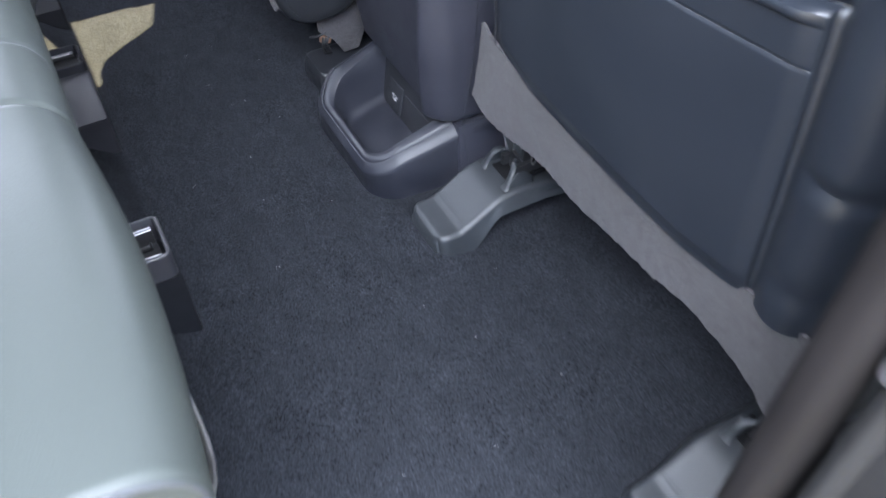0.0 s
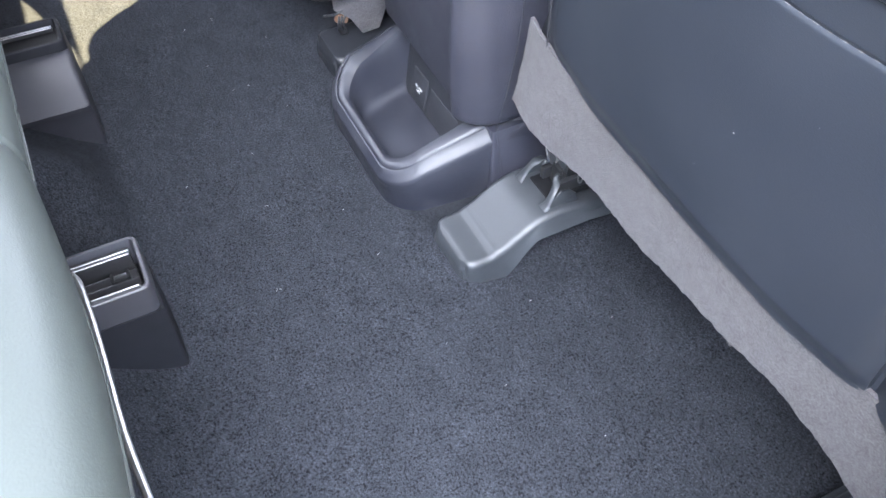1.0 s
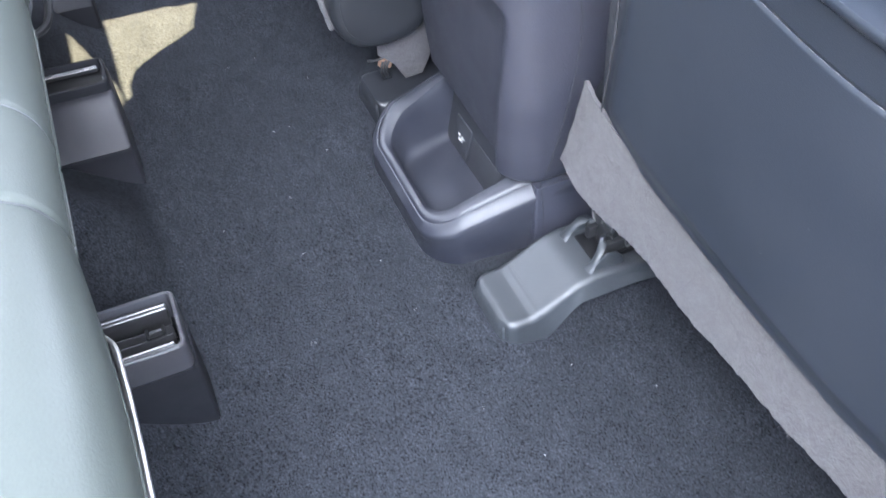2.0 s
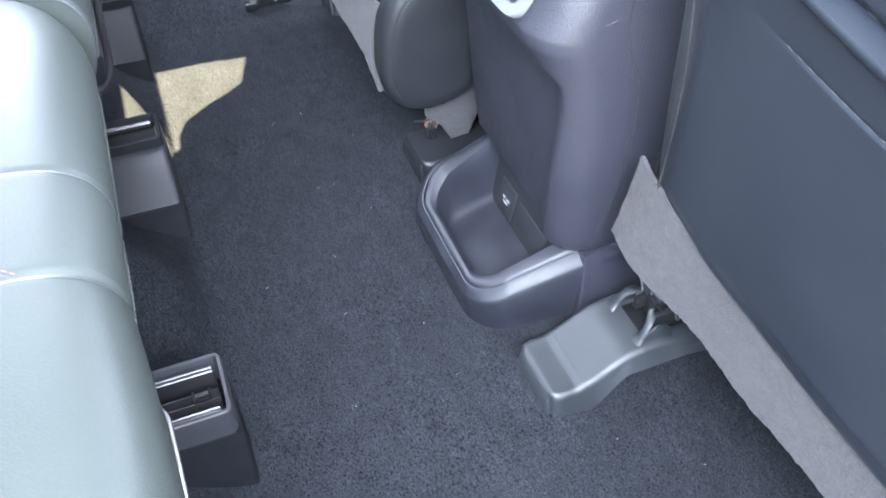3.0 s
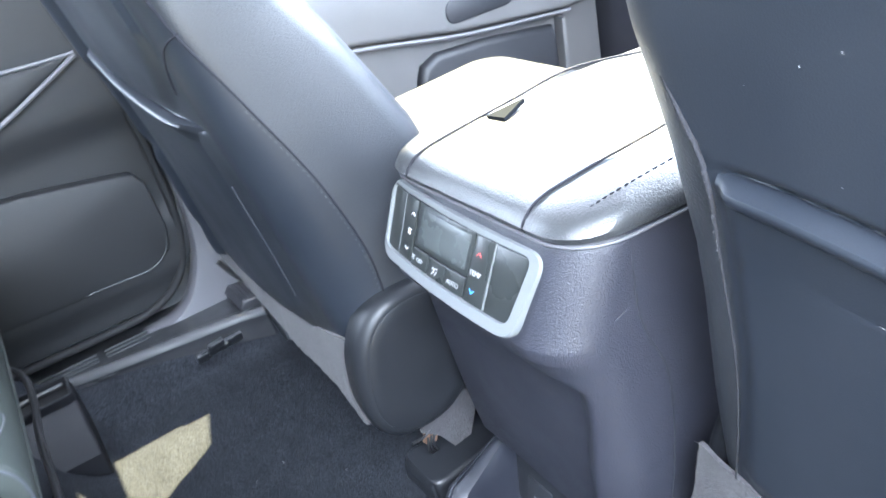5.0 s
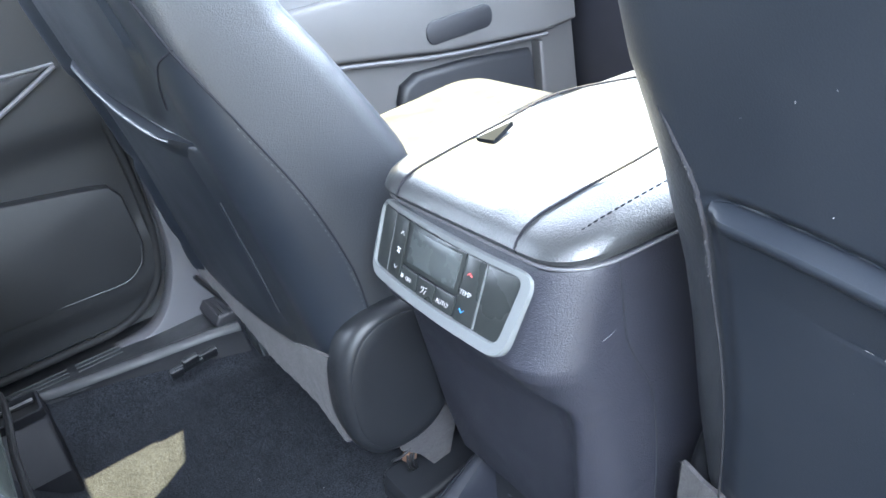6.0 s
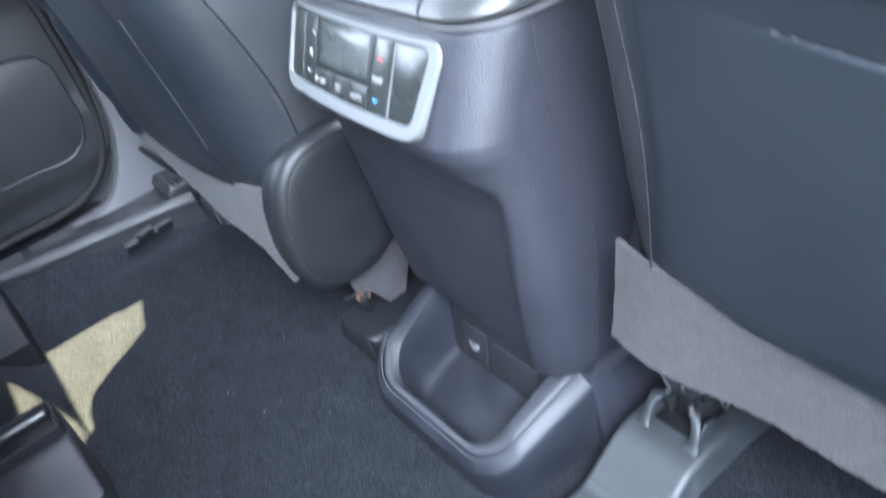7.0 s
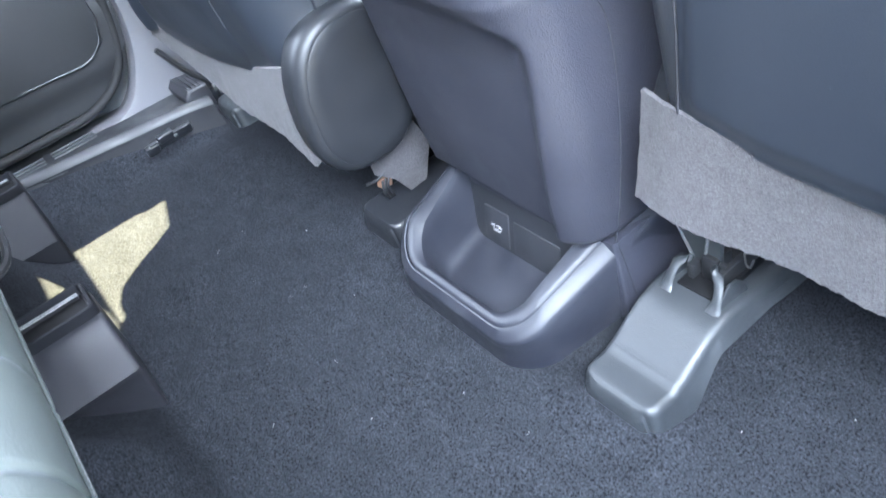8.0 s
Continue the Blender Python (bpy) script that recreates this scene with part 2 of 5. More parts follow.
def tube(points, radius, sides=8, caps=True):
    pts = [Vector(p) for p in points]
    rings, up = [], None
    for i, p in enumerate(pts):
        d = (pts[min(i + 1, len(pts) - 1)] - pts[max(i - 1, 0)]).normalized()
        if up is None:
            up = d.orthogonal().normalized()
        up = (up - d * up.dot(d)).normalized()
        side = d.cross(up)
        r = radius(i / (len(pts) - 1)) if callable(radius) else radius
        rings.append([p + (up * math.cos(a) + side * math.sin(a)) * r for a in (math.tau * k / sides for k in range(sides))])
    return loft(rings, caps)


def smooth_line(points, n=24):
    """A smooth curve through the points."""
    pts = [Vector(p) for p in points]
    pts = [2 * pts[0] - pts[1]] + pts + [2 * pts[-1] - pts[-2]]
    out = []
    for k in range(n + 1):
        s = k / n * (len(pts) - 3)
        i = min(int(s), len(pts) - 4)
        t = s - i
        a, b, c, d = pts[i:i + 4]
        out.append(0.5 * (2 * b + (c - a) * t + (2 * a - 5 * b + 4 * c - d) * t * t + (3 * b - a - 3 * c + d) * t ** 3))
    return out


def lerp_table(x, rows):
    """Linear interpolation in rows of (x, value, ...), eased."""
    if x <= rows[0][0]:
        return rows[0][1:]
    for a, b in zip(rows, rows[1:]):
        if x <= b[0]:
            t = (x - a[0]) / (b[0] - a[0])
            return tuple(p + (q - p) * t for p, q in zip(a[1:], b[1:]))
    return rows[-1][1:]


def smoothstep(a, b, x):
    t = min(max((x - a) / (b - a), 0), 1)
    return t * t * (3 - 2 * t)


def sheet(fn, nu, nv, thick, axis=(1, 0, 0)):
    """A curved sheet with thickness: fn(u, v) gives its front, the back lies thick behind along axis."""
    ax = Vector(axis) * thick
    bm = bmesh.new()
    f = [[bm.verts.new(fn(i / nu, j / nv)) for j in range(nv + 1)] for i in range(nu + 1)]
    b = [[bm.verts.new(Vector(fn(i / nu, j / nv)) + ax) for j in range(nv + 1)] for i in range(nu + 1)]
    for i in range(nu):
        for j in range(nv):
            bm.faces.new((f[i][j], f[i + 1][j], f[i + 1][j + 1], f[i][j + 1]))
            bm.faces.new((b[i][j], b[i][j + 1], b[i + 1][j + 1], b[i + 1][j]))
    for i in range(nu):
        bm.faces.new((f[i][0], b[i][0], b[i + 1][0], f[i + 1][0]))
        bm.faces.new((f[i][nv], f[i + 1][nv], b[i + 1][nv], b[i][nv]))
    for j in range(nv):
        bm.faces.new((f[0][j], f[0][j + 1], b[0][j + 1], b[0][j]))
        bm.faces.new((f[nu][j], b[nu][j], b[nu][j + 1], f[nu][j + 1]))
    return bm


def stitches(points, length=0.004, gap=0.003, r=0.0006):
    """A row of short thread stitches along a curve, as one bmesh."""
    pts = smooth_line(points, 200)
    run, bms, start = 0.0, [], None
    last = pts[0]
    acc, on, seg = 0.0, True, [pts[0]]
    for p in pts[1:]:
        acc += (p - last).length
        last = p
        if on:
            seg.append(p)
        if acc > (length if on else gap):
            if on and len(seg) > 1:
                bms.append(tube([seg[0], (seg[0] + seg[-1]) / 2, seg[-1]], lambda t: r * (0.6 + 1.6 * t * (1 - t)), 5))
            on, acc, seg = not on, 0.0, [p]
    return join(*bms)


# ---- floor ----
def floor_height(x, y):
    rise = smoothstep(-0.245, -0.40, x) * 0.10
    bump = 0.012 * math.exp(-((y - 0.02) / 0.12) ** 2) * smoothstep(-0.24, -0.30, x)
    bump += 0.042 * math.exp(-((y - 0.07) / 0.065) ** 2) * smoothstep(-0.25, -0.31, x)
    crease = 0.006 * math.exp(-((x + 0.25 + 0.02 * (y + 0.35)) / 0.008) ** 2) * smoothstep(-0.22, -0.28, y) * smoothstep(-0.66, -0.5, y)
    bump += crease
    bump += 0.009 * math.exp(-((x - 0.066) / 0.028) ** 2) * smoothstep(-0.285, -0.25, y) * smoothstep(-0.125, -0.16, y)
    side = smoothstep(0.70, 0.80, y) * 0.035
    return rise + bump + side + 0.0012 * noise.noise((x * 9, y * 9, 0))


bm = bmesh.new()
nx, ny = 150, 190
grid = [[None] * (ny + 1) for _ in range(nx + 1)]
for i in range(nx + 1):
    for j in range(ny + 1):
        x, y = -0.9 + 1.9 * i / nx, -0.86 + 1.68 * j / ny
        grid[i][j] = bm.verts.new((x, y, floor_height(x, y)))
for i in range(nx):
    for j in range(ny):
        bm.faces.new((grid[i][j], grid[i + 1][j], grid[i + 1][j + 1], grid[i][j + 1]))
tagged(part("floor", bm, CARPET), "black pile carpet on the car floor", "car carpet", kind="structure")

# unseen ground outside, its paleness set to bounce sun in through the doorway
bm = bmesh.new()
bmesh.ops.create_grid(bm, x_segments=4, y_segments=4, size=400)
bm.transform(Matrix.Translation((0, 0, -0.45)))
tagged(part("ground", bm, BOUNCE_GROUND), "unseen pale ground that bounces sunlight into the car", "ground", kind="structure")

# ---- body shell ----
ROOF = 1.22


def shell_piece(name, bm, mat, label, category="car body"):
    return tagged(part(name, bm, mat), label, category, kind="structure")


# unseen roof; its opening and corner wedge are placed to shape sun on the lid
RX0, RX1, RY0, RY1 = 0.291, 0.74, 0.125, 0.385
roof_parts = [box(-1.0, RX0, -0.72, 0.74, ROOF, ROOF + 0.04, 0), box(RX1, 1.1, -0.72, 0.74, ROOF, ROOF + 0.04, 0),
              box(RX0, RX1, RY1, 0.74, ROOF, ROOF + 0.04, 0), box(RX0, RX1, -0.72, RY0, ROOF, ROOF + 0.04, 0),
              prism([(RX0, RY0), (RX0 + 0.12, RY0), (RX0, RY0 + 0.09)], ROOF, ROOF + 0.04, 0, "z")]
shell_piece("ceiling", join(*roof_parts), HEADLINER, "unseen grey headliner with an opening that shapes the sun", "headliner")
shell_piece("wall_rear", box(-1.04, -1.0, -0.95, 0.98, -0.3, ROOF, 0.005), PLASTIC, "dark rear end of the car cabin")
shell_piece("wall_front", box(1.1, 1.14, -0.95, 0.98, -0.3, 0.75, 0.005), PLASTIC, "dark dashboard end of the car cabin")
# unseen wall, added to stop daylight leaking in below the far doors
shell_piece("wall_far", box(-1.0, 1.1, 0.985, 1.02, -0.3, 0.78, 0.005), SILVER, "unseen outer wall that blocks light at the far side")
# near side: sill, front door below its window
shell_piece("sill_near", box(-1.0, 1.1, -0.95, -0.82, -0.25, 0.05, 0.012, 3), SILL, "dark grey plastic door sill", "door sill")
shell_piece("wall_near_rear", box(-1.0, -0.80, -0.93, -0.84, 0.05, ROOF, 0.01), PLASTIC, "dark rear quarter trim beside the doorway")
shell_piece("door_near_front", box(0.26, 1.1, -0.93, -0.84, 0.05, 0.72, 0.01), PLASTIC, "dark front door of the car", "car door")

# ---- near pillar ----
pillar = thing("pillar_near", "dark brown-grey centre pillar trim beside the open doorway", "pillar trim", kind="structure")
rings = []
for z in (0.03, 0.1, 0.16, 0.3, 0.45, 0.6, 0.9, ROOF):
    k = 0.052 + 0.045 * smoothstep(0.45, 0.14, z)
    rings.append([(x, y, z) for x, y in rounded(0.004, 0.004 + k, -0.769, -0.743, 0.011)])
part("cover", loft(rings), NEAR_TRIM, pillar, "brown-grey edge trim")
part("jamb", box(0.045, 0.20, -0.93, -0.771, 0.03, ROOF, 0.012, 3), RUBBER, pillar, "dark rubber-lined door jamb")
part("rubber_seal", tube(smooth_line([(0.040, -0.784, 0.05), (0.040, -0.786, 0.3), (0.040, -0.786, 0.6), (0.040, -0.784, ROOF - 0.01)], 20), 0.009, 8), RUBBER, pillar, "black rubber seal")
part("striker_cover", box(0.026, 0.050, -0.806, -0.772, 0.445, 0.505, 0.008, 3), TRIM, pillar, "pale grey striker cover")
# grey side shield low on the passenger seat
shield = thing("seat_side_shield", "grey plastic side shield of the front seat", "seat cover", at=(0.35, -0.705, 0.2))
part("shield", prism(rounded(0.20, 0.62, 0.10, 0.27, 0.05), -0.714, -0.695, 0.006, "y"), SMOOTH, shield)

# ---- far side ----
sill = thing("sill_far", "dark grey plastic door sill with scuff ribs", "door sill", kind="structure")


def ridge(x):
    """The raised inner edge of the sill runs inwards towards the front."""
    return 0.768 + 0.19 * (0.02 - max(x, -0.36))


cover_rings, flank_rings = [], []
for x in (-0.95, -0.5, -0.36, -0.28, -0.2, -0.1, 0.0, 0.03, 0.05, 0.075):
    k = 0.10 * max(x - 0.03, 0)
    yr = ridge(x)
    yf = min(0.742 - 0.27 * max(x, -0.36), yr - 0.012)
    cover_rings.append([(x, y, z - k) for y, z in ((yr - 0.015, 0.0), (yr - 0.013, 0.040), (yr - 0.010, 0.049), (yr - 0.005, 0.0545), (yr, 0.0562), (yr + 0.006, 0.0545), (yr + 0.014, 0.0505), (yr + 0.022, 0.048),
                                                    (0.858, 0.047), (0.88, 0.046), (0.90, 0.043), (0.96, 0.03), (0.96, -0.1), (yr - 0.015, -0.1))])
    zf = floor_height(x, yf)
    flank_rings.append([(x, yr - 0.0125, 0.043 - k)] + [(x, yf + (yr - 0.0125 - yf) * f, zf + (0.043 - k - zf) * g) for f, g in ((0.9, 0.80), (0.75, 0.60), (0.5, 0.36), (0.25, 0.15), (0.0, -0.03))] + [(x, yf, -0.05), (x, yr - 0.0125, -0.05)])
part("sill_cover", loft(cover_rings), SILL, sill)
# the flank's shade is in its colour, darker than the sill cover
part("sill_flank", loft(flank_rings), TOWER_SHADED, sill, "inner flank of the sill with its shade in the colour")
for k in range(3):
    for x0, x1 in ((-0.33, -0.21), (-0.195, -0.115)):
        part("scuff_rib", box(x0, x1, 0.846 + 0.014 * k, 0.8485 + 0.014 * k, 0.044, 0.0488, 0.0008), SMOOTH, sill)

# far rear door
door = thing("door_far_rear", "closed dark grey rear door with moulded pocket", "car door", kind="structure")


def door_face(u, v):
    x = -0.95 + 0.99 * u
    z = 0.075 + 0.66 * v
    y = 0.90 - 0.018 * smoothstep(0.40, 0.46, z) - 0.012 * smoothstep(0.26, 0.22, z) * smoothstep(0.10, 0.14, z)
    # rounded lower front corner of the panel
    if x > -0.07:
        z = max(z, 0.075 + 0.09 * smoothstep(-0.07, 0.04, x))
    return (x, y, z)


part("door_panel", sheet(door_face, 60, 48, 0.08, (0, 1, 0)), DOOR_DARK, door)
pocket = [(-0.62, 0.40), (-0.20, 0.366), (-0.06, 0.342), (-0.028, 0.334), (-0.013, 0.312), (-0.008, 0.22), (-0.020, 0.178), (-0.06, 0.155), (-0.62, 0.165)]
part("map_pocket", prism(pocket, 0.872, 0.905, 0.006, "y"), DOOR_DARK, door)
# paler tapering tube along the pocket's lower edge: the lip's highlight as colour
part("pocket_lip", tube(smooth_line([(-0.20, 0.873, 0.163), (-0.12, 0.872, 0.160), (-0.06, 0.871, 0.160), (-0.026, 0.871, 0.182), (-0.014, 0.872, 0.215)], 60), lambda f: 0.0013 * math.sin(math.pi * (0.06 + 0.88 * f)), 8), SMOOTH, door)
wedge = [(-0.034, 0.556), (-0.12, 0.552), (-0.60, 0.575), (-0.94, 0.58), (-0.94, 0.42), (-0.45, 0.425), (-0.26, 0.458), (-0.173, 0.490), (-0.094, 0.524)]
part("armrest", prism(wedge, 0.858, 0.90, 0.010, "y", 3), DOOR_DARK, door)
part("armrest_trim", tube(smooth_line([(-0.036, 0.857, 0.553), (-0.10, 0.855, 0.522), (-0.173, 0.855, 0.488), (-0.26, 0.855, 0.456), (-0.45, 0.855, 0.424)], 30), 0.004, 8), TRIM, door)
part("armrest_trim", tube(smooth_line([(-0.036, 0.857, 0.556), (-0.12, 0.855, 0.558), (-0.30, 0.855, 0.568), (-0.60, 0.855, 0.58)], 20), 0.003, 8), TRIM, door)
part("window_rail", box(-0.95, 0.05, 0.88, 0.95, 0.715, 0.75, 0.008), SMOOTH, door)
# weather strip round the opening
seal = smooth_line([(-0.40, 0.893, 0.070), (-0.20, 0.893, 0.066), (-0.09, 0.893, 0.072), (-0.02, 0.893, 0.115), (0.012, 0.893, 0.20), (0.016, 0.893, 0.32), (0.005, 0.893, 0.46), (-0.03, 0.893, 0.70)], 60)
part("weather_strip", tube(seal, 0.008, 10), RUBBER, door)

# far centre pillar
pillar = thing("pillar_far", "light grey plastic centre pillar trim", "pillar trim", kind="structure")
edge = smooth_line([(-0.12, 0, 0.046), (-0.055, 0, 0.055), (-0.012, 0, 0.095), (0.022, 0, 0.18), (0.028, 0, 0.30), (0.030, 0, 0.45), (0.030, 0, 0.69)], 40)
outline = [(p.x, p.z) for p in edge] + [(0.16, 0.69), (0.16, 0.0), (-0.12, 0.02)]
part("pillar_cover", prism(outline, 0.852, 0.90, 0.01, "y"), TRIM, pillar)
part("foot_cover", prism([(0.038, 0.060), (0.048, 0.072), (0.084, 0.068), (0.090, 0.008), (0.044, 0.002)], 0.766, 0.86, 0.006, "y", 3), TOWER, pillar)
for k in range(4):
    part("rib", box(0.050 + 0.008 * k, 0.053 + 0.008 * k, 0.772, 0.845, 0.066, 0.0745 - 0.0011 * k, 0.0008), TOWER, pillar)
belt = thing("belt_anchor", "dark seat belt anchor strap beside the pillar", "seat belt", at=(0.07, 0.79, 0.05))
part("strap", tube(smooth_line([(0.040, 0.80, 0.150), (0.058, 0.795, 0.115), (0.075, 0.79, 0.085), (0.098, 0.785, 0.055), (0.10, 0.785, 0.0)], 20), 0.0045, 8), BLACK_STEEL, belt)
part("bolt", turned(box(-0.006, 0.006, -0.004, 0.004, -0.006, 0.006, 0.002), pose(0.100, 0.778, 0.05)), STEEL, belt)
clip = thing("carpet_clip", "black plastic clip holding the carpet edge at the sill", "carpet clip", at=(-0.02, 0.738, 0.01))
part("plate", turned(box(-0.040, 0.040, -0.004, 0.004, -0.009, 0.009, 0.002), pose(-0.020, 0.738, 0.027, 15, 0, 3)), COVER, clip)
part("hook", turned(box(-0.014, 0.016, -0.006, 0.006, -0.007, 0.007, 0.002), pose(-0.030, 0.735, 0.035, 15, 0, 10)), COVER, clip)
part("tab", turned(box(-0.013, 0.010, -0.006, 0.006, -0.008, 0.008, 0.002), pose(-0.056, 0.735, 0.025, 15, 0, 0)), COVER, clip)
part("rivet", turned(box(-0.003, 0.003, -0.002, 0.002, -0.003, 0.003, 0.0012), pose(-0.012, 0.7315, 0.029, 15)), SMOOTH, clip)

# far front door, seen between the seats
door = thing("door_far_front", "dark front door with armrest and storage pocket", "car door", kind="structure")
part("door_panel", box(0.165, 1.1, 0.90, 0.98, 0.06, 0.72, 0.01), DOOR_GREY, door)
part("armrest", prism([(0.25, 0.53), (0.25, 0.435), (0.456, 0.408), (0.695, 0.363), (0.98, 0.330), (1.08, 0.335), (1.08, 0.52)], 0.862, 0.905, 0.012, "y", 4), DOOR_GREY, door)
part("armrest_trim", tube(smooth_line([(0.25, 0.861, 0.428), (0.456, 0.860, 0.401), (0.695, 0.860, 0.357), (0.98, 0.860, 0.325)], 30), 0.004, 8), TRIM, door)
# dark plate proud of the armrest; its colour gives the shade of a hollow
part("pull_recess_shade", prism(rounded(0.655, 0.83, 0.385, 0.435, 0.022), 0.858, 0.866, 0.004, "y"), DARK, door)
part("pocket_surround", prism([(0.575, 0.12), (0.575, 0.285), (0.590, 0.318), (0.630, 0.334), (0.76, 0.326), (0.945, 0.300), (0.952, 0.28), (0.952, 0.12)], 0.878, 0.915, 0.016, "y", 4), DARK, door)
part("rib", prism([(0.956, 0.10), (0.964, 0.31), (0.976, 0.31), (0.972, 0.10)], 0.872, 0.91, 0.004, "y"), DOOR_GREY, door)

# ---- far side windows ----
win = thing("window_far", "dark side window frames with unseen bars that shape the sun patch", "car window", kind="structure")


def leaning(x0, x1, bevel=0.006):
    """A post between the window rail and the roof edge, leaning inwards."""
    return prism([(0.90, 0.74), (0.95, 0.74), (0.72, ROOF), (0.66, ROOF)], x0, x1, bevel, "x")


part("window_frame", join(leaning(-1.0, -0.83), leaning(0.106, 0.20), box(-1.0, 1.1, 0.63, 0.75, ROOF - 0.06, ROOF - 0.002, 0.01)), PLASTIC, win)
# two unseen bars, added and curved so their shadows outline the carpet's sun patch
bar = smooth_line([(-0.260, -0.070, 0.74), (-0.128, -0.0425, 0.85), (-0.084, -0.032, 0.891), (-0.057, -0.0227, 0.929), (-0.023, -0.0095, 0.983), (-0.004, 0.002, 1.03), (0.034, 0.041, 1.19)], 24)
part("sun_patch_bar", loft([[(p.x, y, p.z), (p.y, y, p.z), (p.y, y + 0.03, p.z), (p.x, y + 0.03, p.z)] for p, y in ((p, 0.90 - 0.489 * (p.z - 0.74)) for p in bar)]), PLASTIC, win)
part("sun_patch_bar", loft([[(x0, y, z), (x1, y, z), (x1, y + 0.03, z), (x0, y + 0.03, z)] for z, y, x0, x1 in [(0.74, 0.90, -0.215, -0.1325), (1.19, 0.68, -0.100, -0.0255)]]), PLASTIC, win)
part("front_window_rail", box(0.13, 1.1, 0.89, 0.96, 0.715, 0.86, 0.008), SMOOTH, win)

# ---- centre console ----
YC = -0.006
console = thing("center_console", "dark charcoal centre console with rear climate panel and open tray", "car console", at=(0.25, YC, 0))
BODY = [  # height, rear face, half width, corner radius
    (0.100, 0.138, 0.112, 0.036), (0.104, 0.128, 0.119, 0.042), (0.112, 0.121, 0.123, 0.046), (0.16, 0.114, 0.128, 0.046), (0.24, 0.104, 0.133, 0.046),
    (0.31, 0.096, 0.134, 0.046), (0.35, 0.088, 0.134, 0.047), (0.375, 0.078, 0.134, 0.048), (0.388, 0.071, 0.134, 0.048), (0.40, 0.069, 0.134, 0.048),
    (0.44, 0.085, 0.135, 0.048), (0.476, 0.099, 0.136, 0.048), (0.482, 0.104, 0.133, 0.046)]


def recess(y, z):
    """The knee recess pressed into the rear face under the panel."""
    a = abs(y - YC)
    head = 0.385 - 0.022 * smoothstep(0.0, 0.11, a) * (y < YC)
    rim_at = lerp_table(z, ((0.10, 0.078), (0.19, 0.090), (0.30, 0.108), (0.36, 0.115)))[0]
    r = 0.028
    side = r - (rim_at - a) if y < YC else -1.0
    top = r - (head - z)
    inside = r - math.hypot(max(side, 0), max(top, 0)) - min(max(side, top), 0)
    return 0.016 * smoothstep(-0.010, 0.014, inside)


def dense(ring, n=70):
    """The long rear edge of a ring, split finely."""
    out = []
    for p, q in zip(ring, ring[1:] + ring[:1]):
        out.append(p)
        if abs(p[0] - q[0]) < 1e-6 and p[0] < 0.3 and abs(p[1] - q[1]) > 0.05:
            out += [(p[0], p[1] + (q[1] - p[1]) * k / n) for k in range(1, n)]
    return out


def body_ring(x0, x1, ya, yb, near, far, steps=28):
    out = []
    for cx, cy, r, a in ((x1 - near, yb - near, near, 0), (x0 + far, yb - far, far, 90), (x0 + near, ya + near, near, 180), (x1 - near, ya + near, near, 270)):
        for k in range(steps + 1):
            t = radians(a + 90 * k / steps)
            out.append((cx + r * math.cos(t), cy + r * math.sin(t)))
    return out


rings = []
zs = [0.100 + (0.482 - 0.100) * k / 150 for k in range(151)]
for z in zs:
    x0, w, r = lerp_table(z, BODY)
    rings.append([(x + recess(y, z) * smoothstep(0.045, 0.015, x - x0), y, z + (0.009 + 0.006 * smoothstep(-0.06, 0.10, y)) * smoothstep(0.20, 0.10, z)) for x, y in dense(body_ring(x0, 0.355, YC - w, YC + w + (0.143 - w) * smoothstep(0.36, 0.30, z), r, r + (0.016 - r) * smoothstep(0.385, 0.35, z)))])
part("body", loft(rings), PLASTIC, console, "charcoal moulded body")
for s in (-1, 1):
    run = [(x, YC + s * (lerp_table(z, BODY)[1] + 0.0003), z) for x, z in ((0.146, 0.478), (0.147, 0.44), (0.150, 0.405), (0.160, 0.375), (0.173, 0.345), (0.178, 0.30), (0.176, 0.23), (0.170, 0.16), (0.166, 0.104))]
    part("seam", tube(smooth_line(run, 50), 0.0008, 6), DARK, console)
part("scratch", tube(smooth_line([(0.1085, YC - 0.1310, 0.4135), (0.125, YC - 0.1343, 0.416), (0.139, YC - 0.1346, 0.420)], 16), lambda f: 0.0003 * math.sin(math.pi * (0.1 + 0.8 * f)), 5), TRIM, console)
# base with the open tray


def tray_ring(x0, near, far, z, front, r=0.035):
    """A ring of the tray: near and far are its half widths at the rear edge and where it meets the body."""
    c, hw = (far[0] - near[0]) / 2, (far[0] + near[0]) / 2
    out = []
    for x, y in rounded(x0, front, -hw, hw, r, 8):
        k = min(max((x - x0) / 0.11, 0), 1)
        a, b = near if y < 0 else far
        out.append((x, c + y * (1 + (b - a) / hw * k), z(k if y < 0 else k * 1.3) if callable(z) else z))
    return out


def rim(k):
    return 0.062 + 0.062 * k


def rim_off(d):
    return lambda k: rim(k) + d


